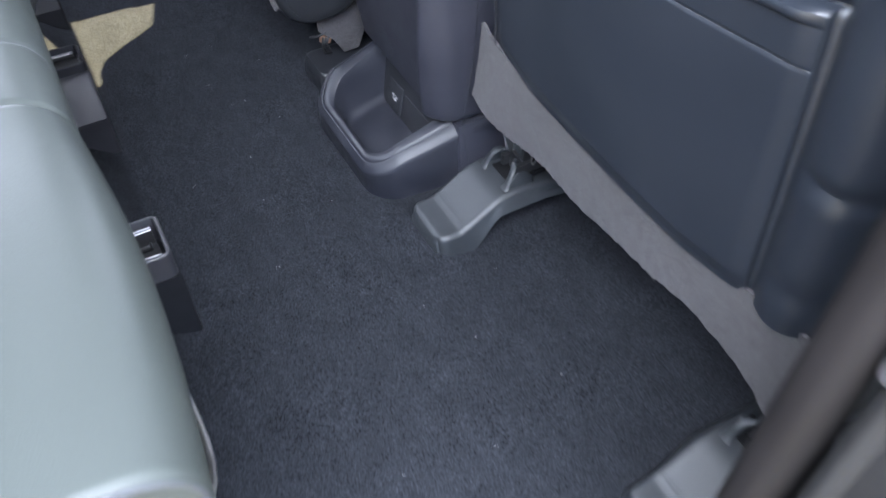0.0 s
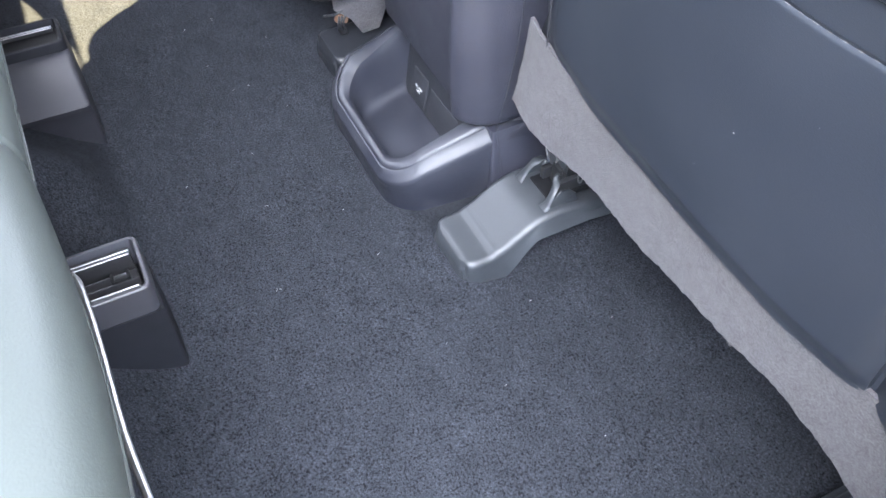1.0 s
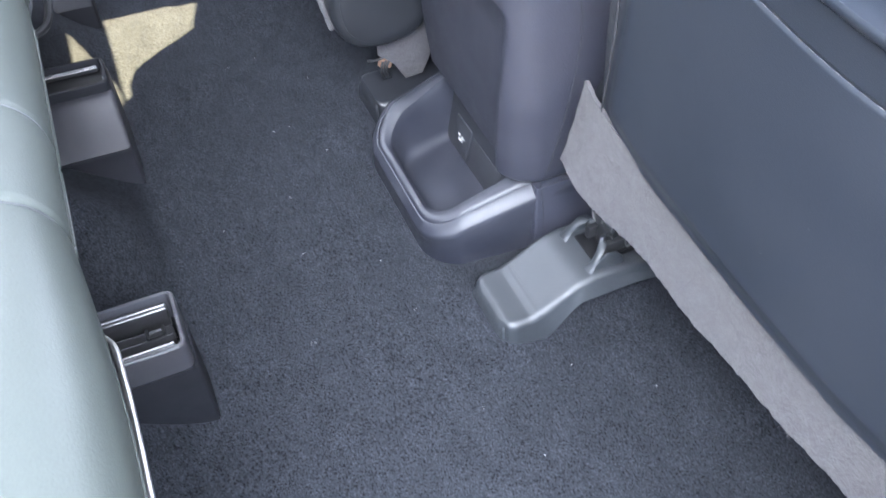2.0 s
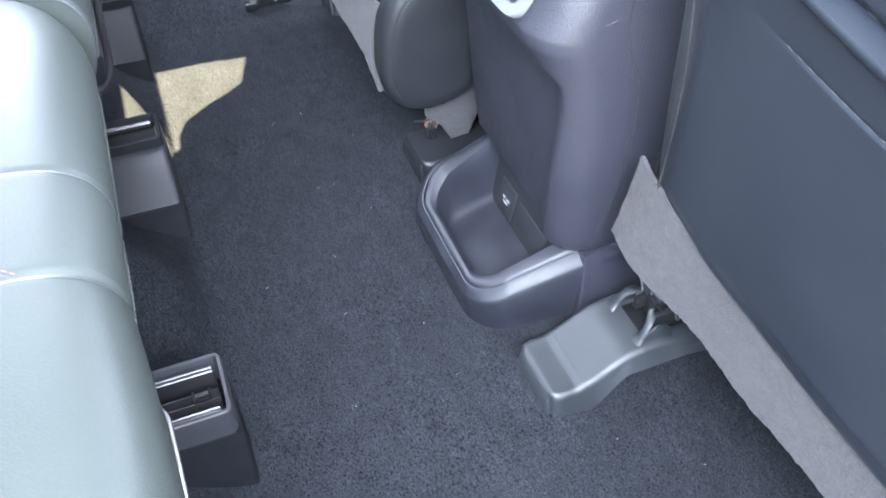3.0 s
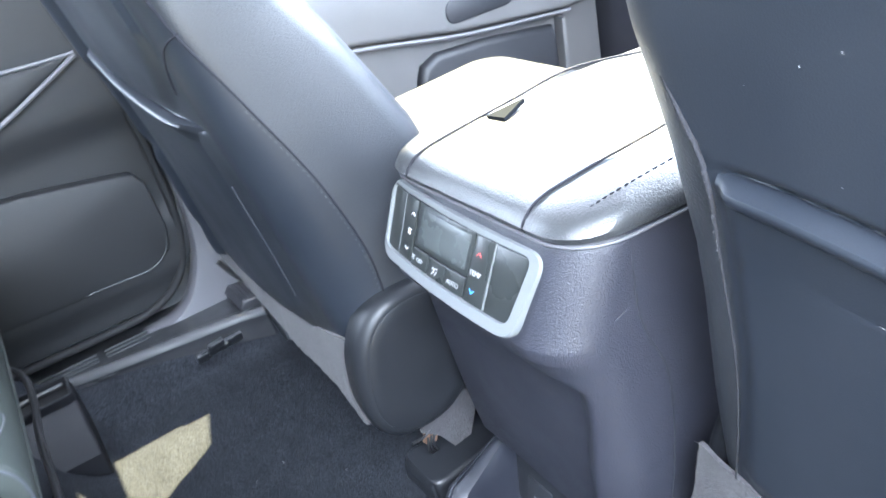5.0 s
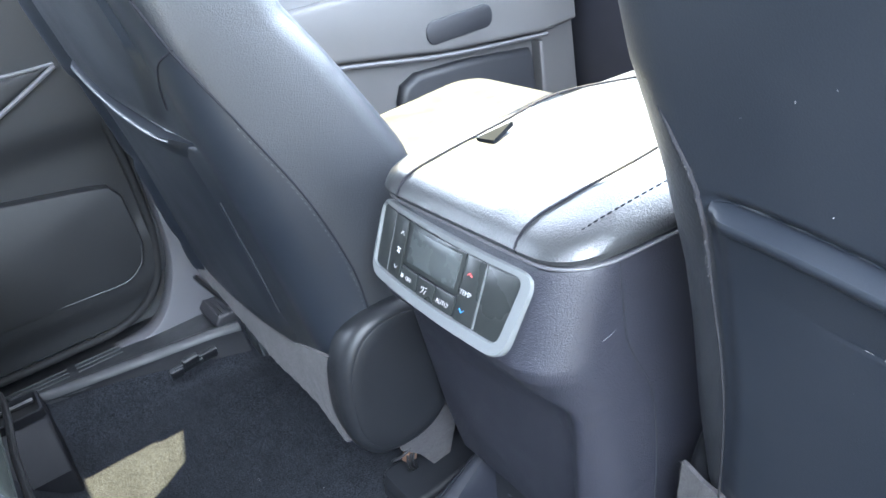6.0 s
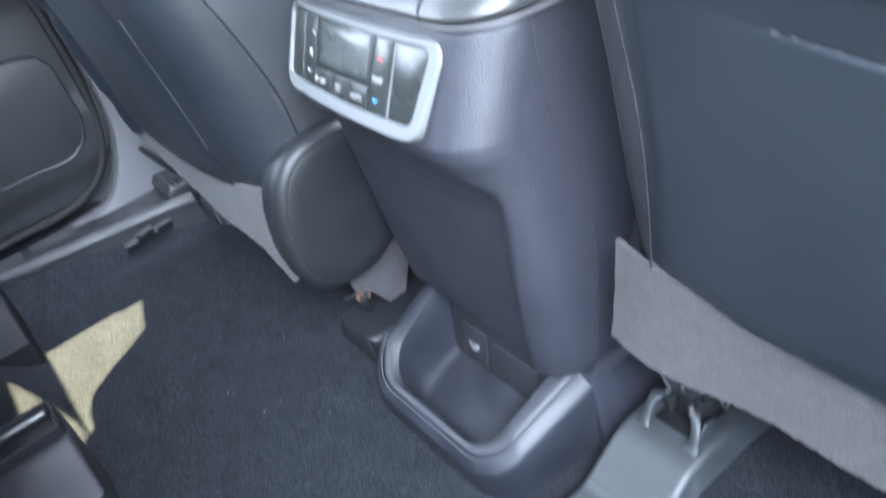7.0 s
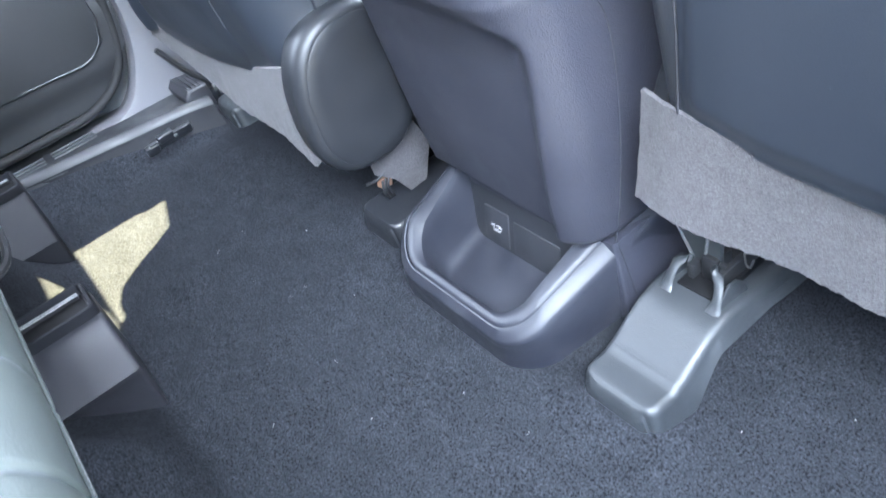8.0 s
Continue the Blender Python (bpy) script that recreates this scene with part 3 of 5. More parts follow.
rings = [tray_ring(0.0345, (0.1085, 0.1335), (0.125, 0.148), 0.0, 0.30, 0.040),
         tray_ring(0.0325, (0.1110, 0.1340), (0.122, 0.146), lambda k: rim(k) * 0.45, 0.30, 0.042),
         tray_ring(0.0290, (0.1175, 0.1335), (0.110, 0.142), rim_off(-0.022), 0.30, 0.042),
         tray_ring(0.0278, (0.1180, 0.1318), (0.107, 0.1405), rim_off(-0.0150), 0.30, 0.042),
         tray_ring(0.0285, (0.1170, 0.1300), (0.1065, 0.140), rim_off(-0.0125), 0.30, 0.042),
         tray_ring(0.0335, (0.1095, 0.1160), (0.1015, 0.134), rim_off(-0.003), 0.30, 0.040),
         tray_ring(0.0348, (0.1078, 0.1142), (0.0995, 0.132), rim_off(-0.0025), 0.29, 0.038),
         tray_ring(0.0356, (0.1068, 0.1132), (0.0985, 0.131), rim_off(-0.0058), 0.29, 0.037),
         tray_ring(0.0364, (0.1058, 0.1122), (0.0975, 0.130), rim_off(-0.0015), 0.29, 0.037),
         tray_ring(0.0390, (0.1020, 0.1080), (0.0945, 0.127), rim_off(0.0012), 0.28, 0.036),
         tray_ring(0.0430, (0.0955, 0.1000), (0.0890, 0.122), rim_off(0.0018), 0.27, 0.034),
         tray_ring(0.0480, (0.0880, 0.0900), (0.0810, 0.116), rim_off(-0.0015), 0.25, 0.032),
         tray_ring(0.0520, (0.0845, 0.0858), (0.0775, 0.113), rim_off(-0.012), 0.23, 0.031),
         tray_ring(0.0580, (0.0800, 0.0820), (0.0740, 0.102), 0.030, 0.20, 0.028),
         tray_ring(0.0600, (0.0785, 0.0805), (0.0722, 0.0995), 0.0225, 0.195, 0.027),
         tray_ring(0.0640, (0.0750, 0.0770), (0.0690, 0.096), 0.0172, 0.19, 0.025),
         tray_ring(0.0690, (0.0705, 0.0725), (0.0645, 0.0915), 0.0152, 0.185, 0.022),
         tray_ring(0.0730, (0.0670, 0.0690), (0.0600, 0.088), 0.0150, 0.18, 0.020),
         tray_ring(0.0780, (0.0620, 0.0640), (0.0550, 0.083), 0.0150, 0.175, 0.016)]
part("tray", loft(rings), TRAY, console, "charcoal open storage tray with raised rim")
# fill behind the tray and lower sides
part("lower_side", loft([[(x, y, z) for x, y in rounded(0.16, 0.70, YC - w, YC + w, 0.004)] for z, w in ((0.0, 0.131), (0.06, 0.127), (0.104, 0.121))]), PLASTIC, console)
part("seam", tube(smooth_line([(0.1665, YC - 0.1215, 0.102), (0.170, YC - 0.1262, 0.07), (0.176, YC - 0.1295, 0.02), (0.178, YC - 0.131, 0.0)], 20), 0.0008, 6), DARK, console)
# outlet flap and blank panel on the back of the tray
def leaned(bm):
    """The back of the tray leans forward."""
    for v in bm.verts:
        v.co.x += 0.18 * (v.co.z - 0.017)
    return bm


back = part("socket_panel", leaned(box(0.1475, 0.156, -0.098, 0.112, 0.008, 0.135, 0.002)), DARK, console)
flap = part("outlet_flap", leaned(box(0.1455, 0.150, 0.0345, 0.078, 0.018, 0.066, 0.002)), DARK, back, "black power outlet flap with white lettering")
part("blank_cover", leaned(box(0.146, 0.150, -0.050, 0.027, 0.018, 0.062, 0.002)), DARK, back)

# climate panel on the upper rear face
P0, P1 = Vector((0.063, YC + 0.006, 0.399)), Vector((0.0985, YC + 0.006, 0.474))
pv = (P1 - P0).normalized()
pu = Vector((0, -1, 0))
pn = pu.cross(pv).normalized()
if pn.x > 0:
    pn = -pn


def on_panel(u, v, h):
    """u along the panel towards the near side, v up it, h out of it; the face bows towards its ends."""
    p = P0 + pu * u + pv * v + pn * h
    p.x += 0.5 * u * u - 0.003
    return p


def panel_piece(outline, h0, h1, bevel=0.001):
    bm = prism([(a, b) for a, b in outline], h0, h1, bevel, "z")
    for v in bm.verts:
        v.co = on_panel(v.co.x, v.co.y, v.co.z)
    return bm


def rounded_quad(corners, r, n=6, per_side=12):
    """A four-cornered outline with rounded corners, finely divided along its sides."""
    out = []
    for i in range(4):
        a, b, d = Vector(corners[i - 1]), Vector(corners[i]), Vector(corners[(i + 1) % 4])
        p, q = b + (a - b).normalized() * r, b + (d - b).normalized() * r
        for k in range(n + 1):
            t = k / n
            out.append(p * (1 - t) ** 2 + b * 2 * t * (1 - t) + q * t * t)
        nxt = d + (b - d).normalized() * r
        for k in range(1, per_side):
            out.append(q.lerp(nxt, k / per_side))
    return [(p.x, p.y) for p in out]


o = rounded_quad(((-0.117, 0.0095), (0.0875, 0.0035), (0.1065, 0.0805), (-0.1165, 0.0865)), 0.018)
i_ = rounded_quad(((-0.112, 0.020), (0.0795, 0.0155), (0.0925, 0.0745), (-0.1135, 0.0805)), 0.010)
bezel = loft([[on_panel(u, v, -0.006) for u, v in o], [on_panel(u, v, 0.0015) for u, v in o],
              [on_panel(-0.005 + (u + 0.005) * 0.988, 0.044 + (v - 0.044) * 0.97, 0.0032) for u, v in o], [on_panel(-0.015 + (u + 0.015) * 1.008, 0.047 + (v - 0.047) * 1.015, 0.0030) for u, v in i_],
              [on_panel(u, v, 0.001) for u, v in i_], [on_panel(u, v, -0.004) for u, v in i_]], caps=False)
panel = part("climate_panel", panel_piece(rounded_quad(((-0.1135, 0.018), (0.081, 0.014), (0.094, 0.076), (-0.115, 0.082)), 0.009), -0.004, 0.0, 0), DARK, console, "gloss black rear climate control panel")
part("bezel", bezel, SILVER, panel, "silver painted bezel")


# lid of the console
YL = YC - 0.003
LID = ((0.484, 0.106, 0.130), (0.4865, 0.096, 0.136), (0.492, 0.093, 0.138), (0.498, 0.097, 0.136), (0.504, 0.106, 0.128), (0.507, 0.120, 0.116), (0.508, 0.15, 0.09))


def crown(x, z):
    """The lid rises towards its front."""
    return z + (0.078 * min(max(x - 0.10, 0), 0.18) - 0.16 * max(x - 0.30, 0)) * min(max((z - 0.4845) / 0.01, 0), 1)


def flare(x, y):
    """Its near side spreads a little towards the front."""
    return y - 0.10 * max(x - 0.125, 0) * (y < YL) * min((YL - y) / 0.13, 1)


lid = part("lid", loft([[(x, flare(x, y), crown(x, z)) for x, y in rounded(x0, 0.60 - x0, YL - w, YL + w, 0.045, 8)] for z, x0, w in LID]), LID_LEATHER, console, "padded black leather armrest lid")
for ys in (-0.081, 0.082):
    run = [(x0 + 0.001, YC + ys, z + 0.0006) for z, x0, w in LID[1:]] + [(0.22, YC + ys, 0.5084), (0.30, YC + ys, 0.5084), (0.42, YC + ys, 0.5084)]
    part("seam", tube(smooth_line([(x, flare(x, y), crown(x, z)) for x, y, z in run], 60), 0.0013, 6), SEAM, lid)
run = [(0.114, YL - 0.114, 0.5015), (0.15, YL - 0.118, 0.5068), (0.24, YL - 0.118, 0.507), (0.31, YL - 0.118, 0.5065)]
part("stitching", stitches([(x, flare(x, y), crown(x, z)) for x, y, z in run], 0.0032, 0.0024, 0.0009), SEAM, lid)
# solid wedge on the lid, coloured like the shade inside a small hole
part("gap", loft([[(x, y, crown(x, 0.508) + dz) for x, y in ((0.186, 0.0715), (0.190, 0.050), (0.228, 0.067))] for dz in (-0.004, 0.0006)]), VOID, lid)
part("edge_trim", tube([(x, flare(x, y), 0.4838) for x, y in rounded(0.0965, 0.345, YL - 0.1375, YL + 0.1375, 0.046, 10)][9:47], 0.0014, 6), TRIM, lid, "thin grey edge strip under the lid")
part("lid_support", box(0.33, 0.50, YC - 0.125, YC + 0.125, 0.30, 0.4835, 0.006), PLASTIC, console)
part("front_tray", box(0.350, 0.74, YC - 0.13, YC + 0.13, 0.09, 0.405, 0.012, 3), PLASTIC, console)


# controls of the climate panel
def control(name, corners, h, mat, parent, label="", r=0.0012, bevel=0.0005):
    """A plate on the panel; corners are (u, v), from the lower far one."""
    return part(name, panel_piece(rounded_quad(corners, r, 3, 8), h - 0.002, h, bevel), mat, parent, label)


def plate(u0, u1, v0, v1):
    return ((u0, v0), (u1, v0), (u1, v1), (u0, v1))


def lettering(text, u0, v, size, mat, parent):
    cu = bpy.data.curves.new("lettering", "FONT")
    cu.body, cu.size, cu.align_x, cu.align_y, cu.extrude = text, size, "CENTER", "CENTER", 0.00015
    ob = bpy.data.objects.new("lettering", cu)
    me = bpy.data.meshes.new_from_object(ob)
    bpy.data.objects.remove(ob)
    bm = bmesh.new()
    bm.from_mesh(me)
    bpy.data.meshes.remove(me)
    for p in bm.verts:
        p.co = on_panel(u0 + p.co.x, v + p.co.y, 0.0017 + p.co.z)
    return part("lettering", bm, mat, parent, smooth=False)


def mark(u0, v, strokes, mat, parent, w=0.0005):
    """A sign made of straight strokes ((u, v), (u, v))."""
    bms = []
    for (a, b), (c, d) in strokes:
        bms.append(tube([on_panel(u0 + a, v + b, 0.0017), on_panel(u0 + c, v + d, 0.0017)], w, 5))
    return part("sign", join(*bms), mat, parent, smooth=False)


UP = [((-0.0030, -0.0014), (0, 0.0014)), ((0, 0.0014), (0.0030, -0.0014))]
DOWN = [((-0.0030, 0.0014), (0, -0.0014)), ((0, -0.0014), (0.0030, 0.0014))]
FAN = [((0, 0), (0.0024, 0.0020)), ((0, 0), (-0.0024, -0.0020)), ((0, 0), (-0.0020, 0.0024)), ((0, 0), (0.0020, -0.0024))]
FLOW = [((-0.004, -0.003), (-0.001, -0.0005)), ((-0.001, -0.0005), (-0.001, 0.003)), ((0.001, -0.003), (0.0035, 0.001)), ((-0.003, 0.003), (-0.004, 0.001)), ((0.001, 0.003), (0.004, 0.0035))]
control("blank_plate", ((-0.111, 0.0215), (-0.0895, 0.0205), (-0.0895, 0.0775), (-0.1125, 0.0790)), 0.0006, GLOSS, panel)
fan = control("fan_rocker", ((-0.0875, 0.0205), (-0.0650, 0.0200), (-0.0650, 0.0768), (-0.0875, 0.0775)), 0.0010, GLOSS, panel)
mark(-0.0705, 0.0632, UP, PAINT, fan)
mark(-0.0725, 0.0465, FAN, PAINT, fan, 0.0008)
mark(-0.0730, 0.0302, DOWN, PAINT, fan)
screen = control("display_frame", ((-0.0635, 0.0372), (0.0225, 0.0372), (0.0250, 0.0752), (-0.0625, 0.0768)), 0.0008, GLOSS, panel)
control("display", ((-0.0565, 0.0415), (0.0175, 0.0415), (0.0200, 0.0722), (-0.0550, 0.0728)), 0.0013, SCREEN, screen, "grey unlit display", bevel=0.0003)
off = control("button", plate(-0.0635, -0.0350, 0.0190, 0.0355), 0.0010, GLOSS, panel)
mark(-0.0590, 0.0270, [((a * 0.8, b * 0.8), (c * 0.8, d * 0.8)) for (a, b), (c, d) in FAN], PAINT, off, 0.0006)
lettering("OFF", -0.0478, 0.0262, 0.0058, PAINT, off)
mode = control("button", plate(-0.0340, -0.0075, 0.0185, 0.0355), 0.0010, GLOSS, panel)
mark(-0.0215, 0.0258, FLOW, PAINT, mode, 0.0005)
auto = control("button", plate(-0.0065, 0.0215, 0.0180, 0.0355), 0.0010, GLOSS, panel)
lettering("AUTO", 0.0065, 0.0250, 0.0062, PAINT, auto)
temp = control("temperature_rocker", ((0.0232, 0.0175), (0.0475, 0.0170), (0.0500, 0.0742), (0.0262, 0.0750)), 0.0010, GLOSS, panel)
mark(0.0345, 0.0597, UP, RED_PAINT, temp)
lettering("TEMP", 0.0335, 0.0430, 0.0062, PAINT, temp)
mark(0.0330, 0.0275, DOWN, BLUE_PAINT, temp)
control("blank_plate", ((0.0500, 0.0170), (0.0782, 0.0165), (0.0910, 0.0730), (0.0525, 0.0740)), 0.0006, GLOSS, panel)
control("divider", ((-0.0892, 0.0205), (-0.0882, 0.0205), (-0.0882, 0.0775), (-0.0892, 0.0775)), 0.0008, SILVER, panel, r=0.0002, bevel=0)
control("divider", ((0.0482, 0.0170), (0.0492, 0.0170), (0.0517, 0.0742), (0.0507, 0.0742)), 0.0008, SILVER, panel, r=0.0002, bevel=0)

# white print on the outlet flap
for text, z, size in (("AC 120V", 0.0435, 0.0054), ("100W", 0.0378, 0.0054)):
    cu = bpy.data.curves.new("lettering", "FONT")
    cu.body, cu.size, cu.align_x, cu.align_y, cu.extrude = text, size, "CENTER", "CENTER", 0.0002
    ob = bpy.data.objects.new("lettering", cu)
    me = bpy.data.meshes.new_from_object(ob)
    bpy.data.objects.remove(ob)
    bm = bmesh.new()
    bm.from_mesh(me)
    bpy.data.meshes.remove(me)
    for p in bm.verts:
        p.co = Vector((0.1453 - p.co.z + 0.18 * (z + p.co.y - 0.017), 0.0555 - p.co.x, z + p.co.y))
    part("lettering", bm, PAINT, flap, smooth=False)


# ---- front seats ----
def front_seat(name, side, xr, lean, yi, width, top, label, skirt_top, skirt_low, corner, widen, merge, side_of, hang=1.0):
    """side +1: the outer edge lies towards the far door. xr: rear face at z 0.29; lean: metres back per metre up; yi: inner edge.
    widen: how far the inner edge moves inwards with height; merge: how softly the pocket starts at its inner edge."""
    s = side
    seat = thing(name, label, "car seat", group="front seats", at=(xr + 0.2, yi + s * width / 2, 0.0))
    deep = [(0.28, 0.19), (0.48, 0.187), (0.55, 0.165), (0.60, 0.148), (0.65, 0.127), (1.0, 0.09)]

    def rear(z):
        return xr - lean * (z - 0.29)

    def hem(y):
        """How far the lower edge of the back drops at y."""
        return lerp_table(min(max((y - yi) / (s * width), 0), 1), skirt_top)[0] - 0.292

    def dropped(x, y, z):
        k = 1 - smoothstep(0.285, 0.48, z)
        return (x, y, z + hem(y) * k)

    def swell(d, z):
        """Relief of the rear face, d metres from the inner edge: the padded upper panel and the outer bolster."""
        upper = (0.006 if merge > 0.1 else 0.0) * smoothstep(0.548, 0.575, z) * smoothstep(0.10 - 0.9 * max(z - 0.56, 0), 0.14 - 0.9 * max(z - 0.56, 0), d)
        out = smoothstep(width - 0.078, width - 0.045, d) * smoothstep(width + 0.002, width - 0.03, d)
        fold = 1 - 0.45 * math.exp(-((z - 0.435) / 0.008) ** 2) - 0.25 * math.exp(-((z - 0.33) / 0.012) ** 2)
        groove = 0.007 * math.exp(-((d - width + 0.078) / 0.006) ** 2)
        f = (d - 0.053) / (width - 0.134)
        over = z - (0.545 + 0.046 * f * f if merge > 0.1 else 0.565 - 0.025 * smoothstep(0, 0.6, f) + 0.008 * smoothstep(0.65, 1.0, f))
        crease = 0.006 * math.exp(-((over - 0.001) / 0.0042) ** 2) * smoothstep(width - 0.07, width - 0.085, d) * smoothstep(0.05, 0.07, d)
        return upper + 0.013 * out * fold - groove - crease

    rings = []
    levels = [0.285, 0.29, 0.30, 0.31, 0.32] + [0.326 + 0.006 * k for k in range(33)] + [0.5225 + 0.0025 * k for k in range(23)] + [0.584 + 0.006 * k for k in range(int((top - 0.616) / 0.006))] + [top - 0.02, top]
    n = 14
    for z in levels:
        x0 = rear(z)
        topin = smoothstep(top - 0.12, top, z)
        depth = lerp_table(z, deep)[0]
        cx, cy = lerp_table(z, corner)
        shoulder = lerp_table(z, [(0.66, 0.0), (0.73, 0.048), (0.80, 0.058), (0.95, 0.06)])
        ya, yb = yi + s * (0.03 * topin - lerp_table(z, widen)[0]), yi + s * (width - 0.03 * topin - shoulder[0])
        ring = []
        # inner rear corner, elliptic
        for k in range(n + 1):
            t = radians(90 * k / n)
            ring.append((x0 + cx * (1 - math.sin(t)), ya + s * cy * (1 - math.cos(t))))
        # rear face, a little bowed
        for k in range(1, 64):
            f = k / 64
            y = ya + s * cy + (yb - s * 0.045 - ya - s * cy) * f
            ring.append((x0 - 0.008 * math.sin(math.pi * f) - swell(abs(y - yi), z), y))
        for k in range(n + 1):
            t = radians(90 * k / n)
            y = yb - s * 0.045 * (1 - math.sin(t))
            ring.append((x0 + 0.06 * (1 - math.cos(t)) - swell(abs(y - yi), z), y))
        ring.append((x0 + depth, yb))
        ring.append((x0 + depth + 0.02, yb - s * 0.06))
        ring.append((x0 + depth - 0.02, (ya + yb) / 2))
        ring.append((x0 + depth + 0.02, ya + s * 0.06))
        ring.append((x0 + depth + 0.006, ya + s * 0.024))
        ring.append((x0 + depth - 0.006, ya + s * 0.007))
        ring.append((x0 + depth - 0.026, ya))
        rings.append([dropped(x, y, z) for x, y in ring])
    back = part("backrest", loft(rings), VINYL, seat, "black leather backrest")
    # the side bolster, inwards of the seam, is paler: daylight on it put into the colour
    back.data.materials.append(BOLSTER_LIT)
    for f in back.data.polygons:
        c = f.center + seat.location
        if side_of(c):
            f.material_index = 1

    # map pocket: a sheet over the lower back with a soft rolled hem
    span = width - 0.134

    HEM = 0.826

    def pocket_top(u):
        """Height of the pocket's opening."""
        if merge > 0.1:
            return 0.545 + 0.046 * u * u
        return 0.565 - 0.025 * smoothstep(0, 0.6, u) + 0.008 * smoothstep(0.65, 1.0, u)

    def pocket(u, v):
        start = 0.042 + 0.014 * smoothstep(0, 0.55, v)
        y = yi + s * (start + (0.053 + span - start) * u)
        z = 0.292 + (pocket_top(u) - 0.292) * v
        roll = math.sqrt(max(1 - ((v - 0.976) / 0.024) ** 2, 0))
        puff = 0.0065 + (0.0050 if merge < 0.1 else 0.003) * roll + 0.002 * smoothstep(0.82, 0.95, v) - 0.006 * smoothstep(0.985, 1.0, v) - 0.0016 * smoothstep(0.1, 0.45, u) * math.exp(-((v - HEM) / 0.006) ** 2)
        if merge > 0.1:
            puff = 0.004 + 0.0060 * smoothstep(0.90, 0.985, v)
        puff += 0.002 * noise.noise((y * 7, z * 7, s)) * (1 - v)
        puff *= 0.4 + 0.6 * smoothstep(0, 0.08, v)
        near = smoothstep(0, merge, u)
        far = smoothstep(1.0, 0.955, u)
        puff = puff * (0.3 + 0.7 * near) * (0.35 + 0.65 * far) - (0.006 * (1 - near) if merge > 0.1 else 0)
        bow = 0.008 * math.sin(math.pi * min(max((u * span - 0.005) / (width - 0.11), 0), 1))
        return dropped(rear(z) - bow - puff, y, z)

    part("map_pocket", sheet(pocket, 90, 160, 0.012), VINYL, seat, "black vinyl map pocket with a soft rolled hem")
    if merge < 0.1:
        hem_line = [Vector(pocket(k / 20, HEM)) + Vector((-0.0002, 0, 0)) for k in range(5, 21)]
        part("stitching", stitches(hem_line, 0.0030, 0.0046, 0.00042), STITCH, seat)

    if merge > 0.1:
        lip = [Vector(pocket(0.15 + 0.85 * k / 40, 0.985)) + Vector((-0.0005, 0, 0)) for k in range(41)]
        part("pocket_lip", tube(lip, lambda f: 0.0010 + 0.0020 * smoothstep(0, 0.2, f), 10), VINYL, seat, "rolled pocket edge")

    # felt skirt under the backrest
    def skirt(u, v):
        y = yi + s * width * u
        z1, z0 = lerp_table(u, skirt_top)[0], lerp_table(u, skirt_low)[0]
        z = z1 + (z0 - z1) * v
        wave = 0.003 * noise.noise((y * 14, z * 10, 3.0)) + 0.0015 * noise.noise((y * 60, z * 40, 1.0)) * v
        end = smoothstep(0.05, 0.0, u)
        out = smoothstep(0.02, 0.25, u) * hang
        rag = 0.0022 * noise.noise((y * 120, 0, 7)) + 0.0016 * noise.noise((y * 420, 2, 7))
        return (xr - 0.004 + 0.006 * v * (1 - v) + wave + 0.004 * end + out * (0.292 - z) * 0.16, y - s * 0.018 * v * end + 0.0025 * noise.noise((z * 160, 5, 0)) * end, z + rag * v)

    felt = part("skirt", sheet(skirt, 260, 14, 0.004), FELT, seat, "grey felt skirt hanging below the backrest")
    # loose fibres along its cut edges
    rnd = random.Random(11 + s)
    bits = []
    for k in range(420):
        low = k % 3 > 0
        u, v = (rnd.random(), 1.0) if low else (0.0, rnd.random())
        p = Vector(skirt(u, v)) + Vector((0.002, 0, 0))
        d = Vector((rnd.uniform(-0.4, 0.4), rnd.uniform(-1, 1) if low else -s * rnd.uniform(0.5, 1.2), rnd.uniform(-1.4, -0.2) if low else rnd.uniform(-1, 0.6))).normalized()
        length = rnd.uniform(0.0012, 0.0038) * (1.8 if rnd.random() < 0.05 else 1)
        q = p + d * length * 0.6 + Vector((0, rnd.uniform(-0.001, 0.001), 0))
        bits.append(tube([p - d * 0.001, q, p + d * length], 0.00013, 3, False))
    for k in range(14):
        p = Vector(skirt(0.63 + rnd.uniform(-0.006, 0.006), 1.0)) + Vector((0.002, 0, 0.001))
        d = Vector((rnd.uniform(-0.3, 0.3), rnd.uniform(-0.8, 0.8), -1)).normalized() * rnd.uniform(0.004, 0.010)
        bits.append(tube([p, p + d * 0.5 + Vector((0, rnd.uniform(-0.001, 0.001), 0)), p + d], 0.00022, 3, False))
    part("edge_fuzz", join(*bits), FELT, felt)
    y_lo, y_hi = sorted((yi + s * 0.035, yi + s * (width - 0.04)))
    part("seat_base", box(xr + 0.16, xr + 0.56, y_lo, y_hi, 0.058, 0.215, 0.01), DARK, seat)
    part("cushion", loft([[(x, y, z + 0.018 * smoothstep(xr + 0.25, xr + 0.45, x) * (z > 0.29)) for x, y in rounded(xr + 0.10 - e, xr + 0.62 + e, min(yi + s * 0.01, yi + s * (width - 0.01)) - e, max(yi + s * 0.01, yi + s * (width - 0.01)) + e, 0.05)]
                          for z, e in ((0.20, -0.02), (0.215, 0.0), (0.30, 0.005), (0.33, -0.01), (0.342, -0.03))]), LID_LEATHER, seat)
    return seat


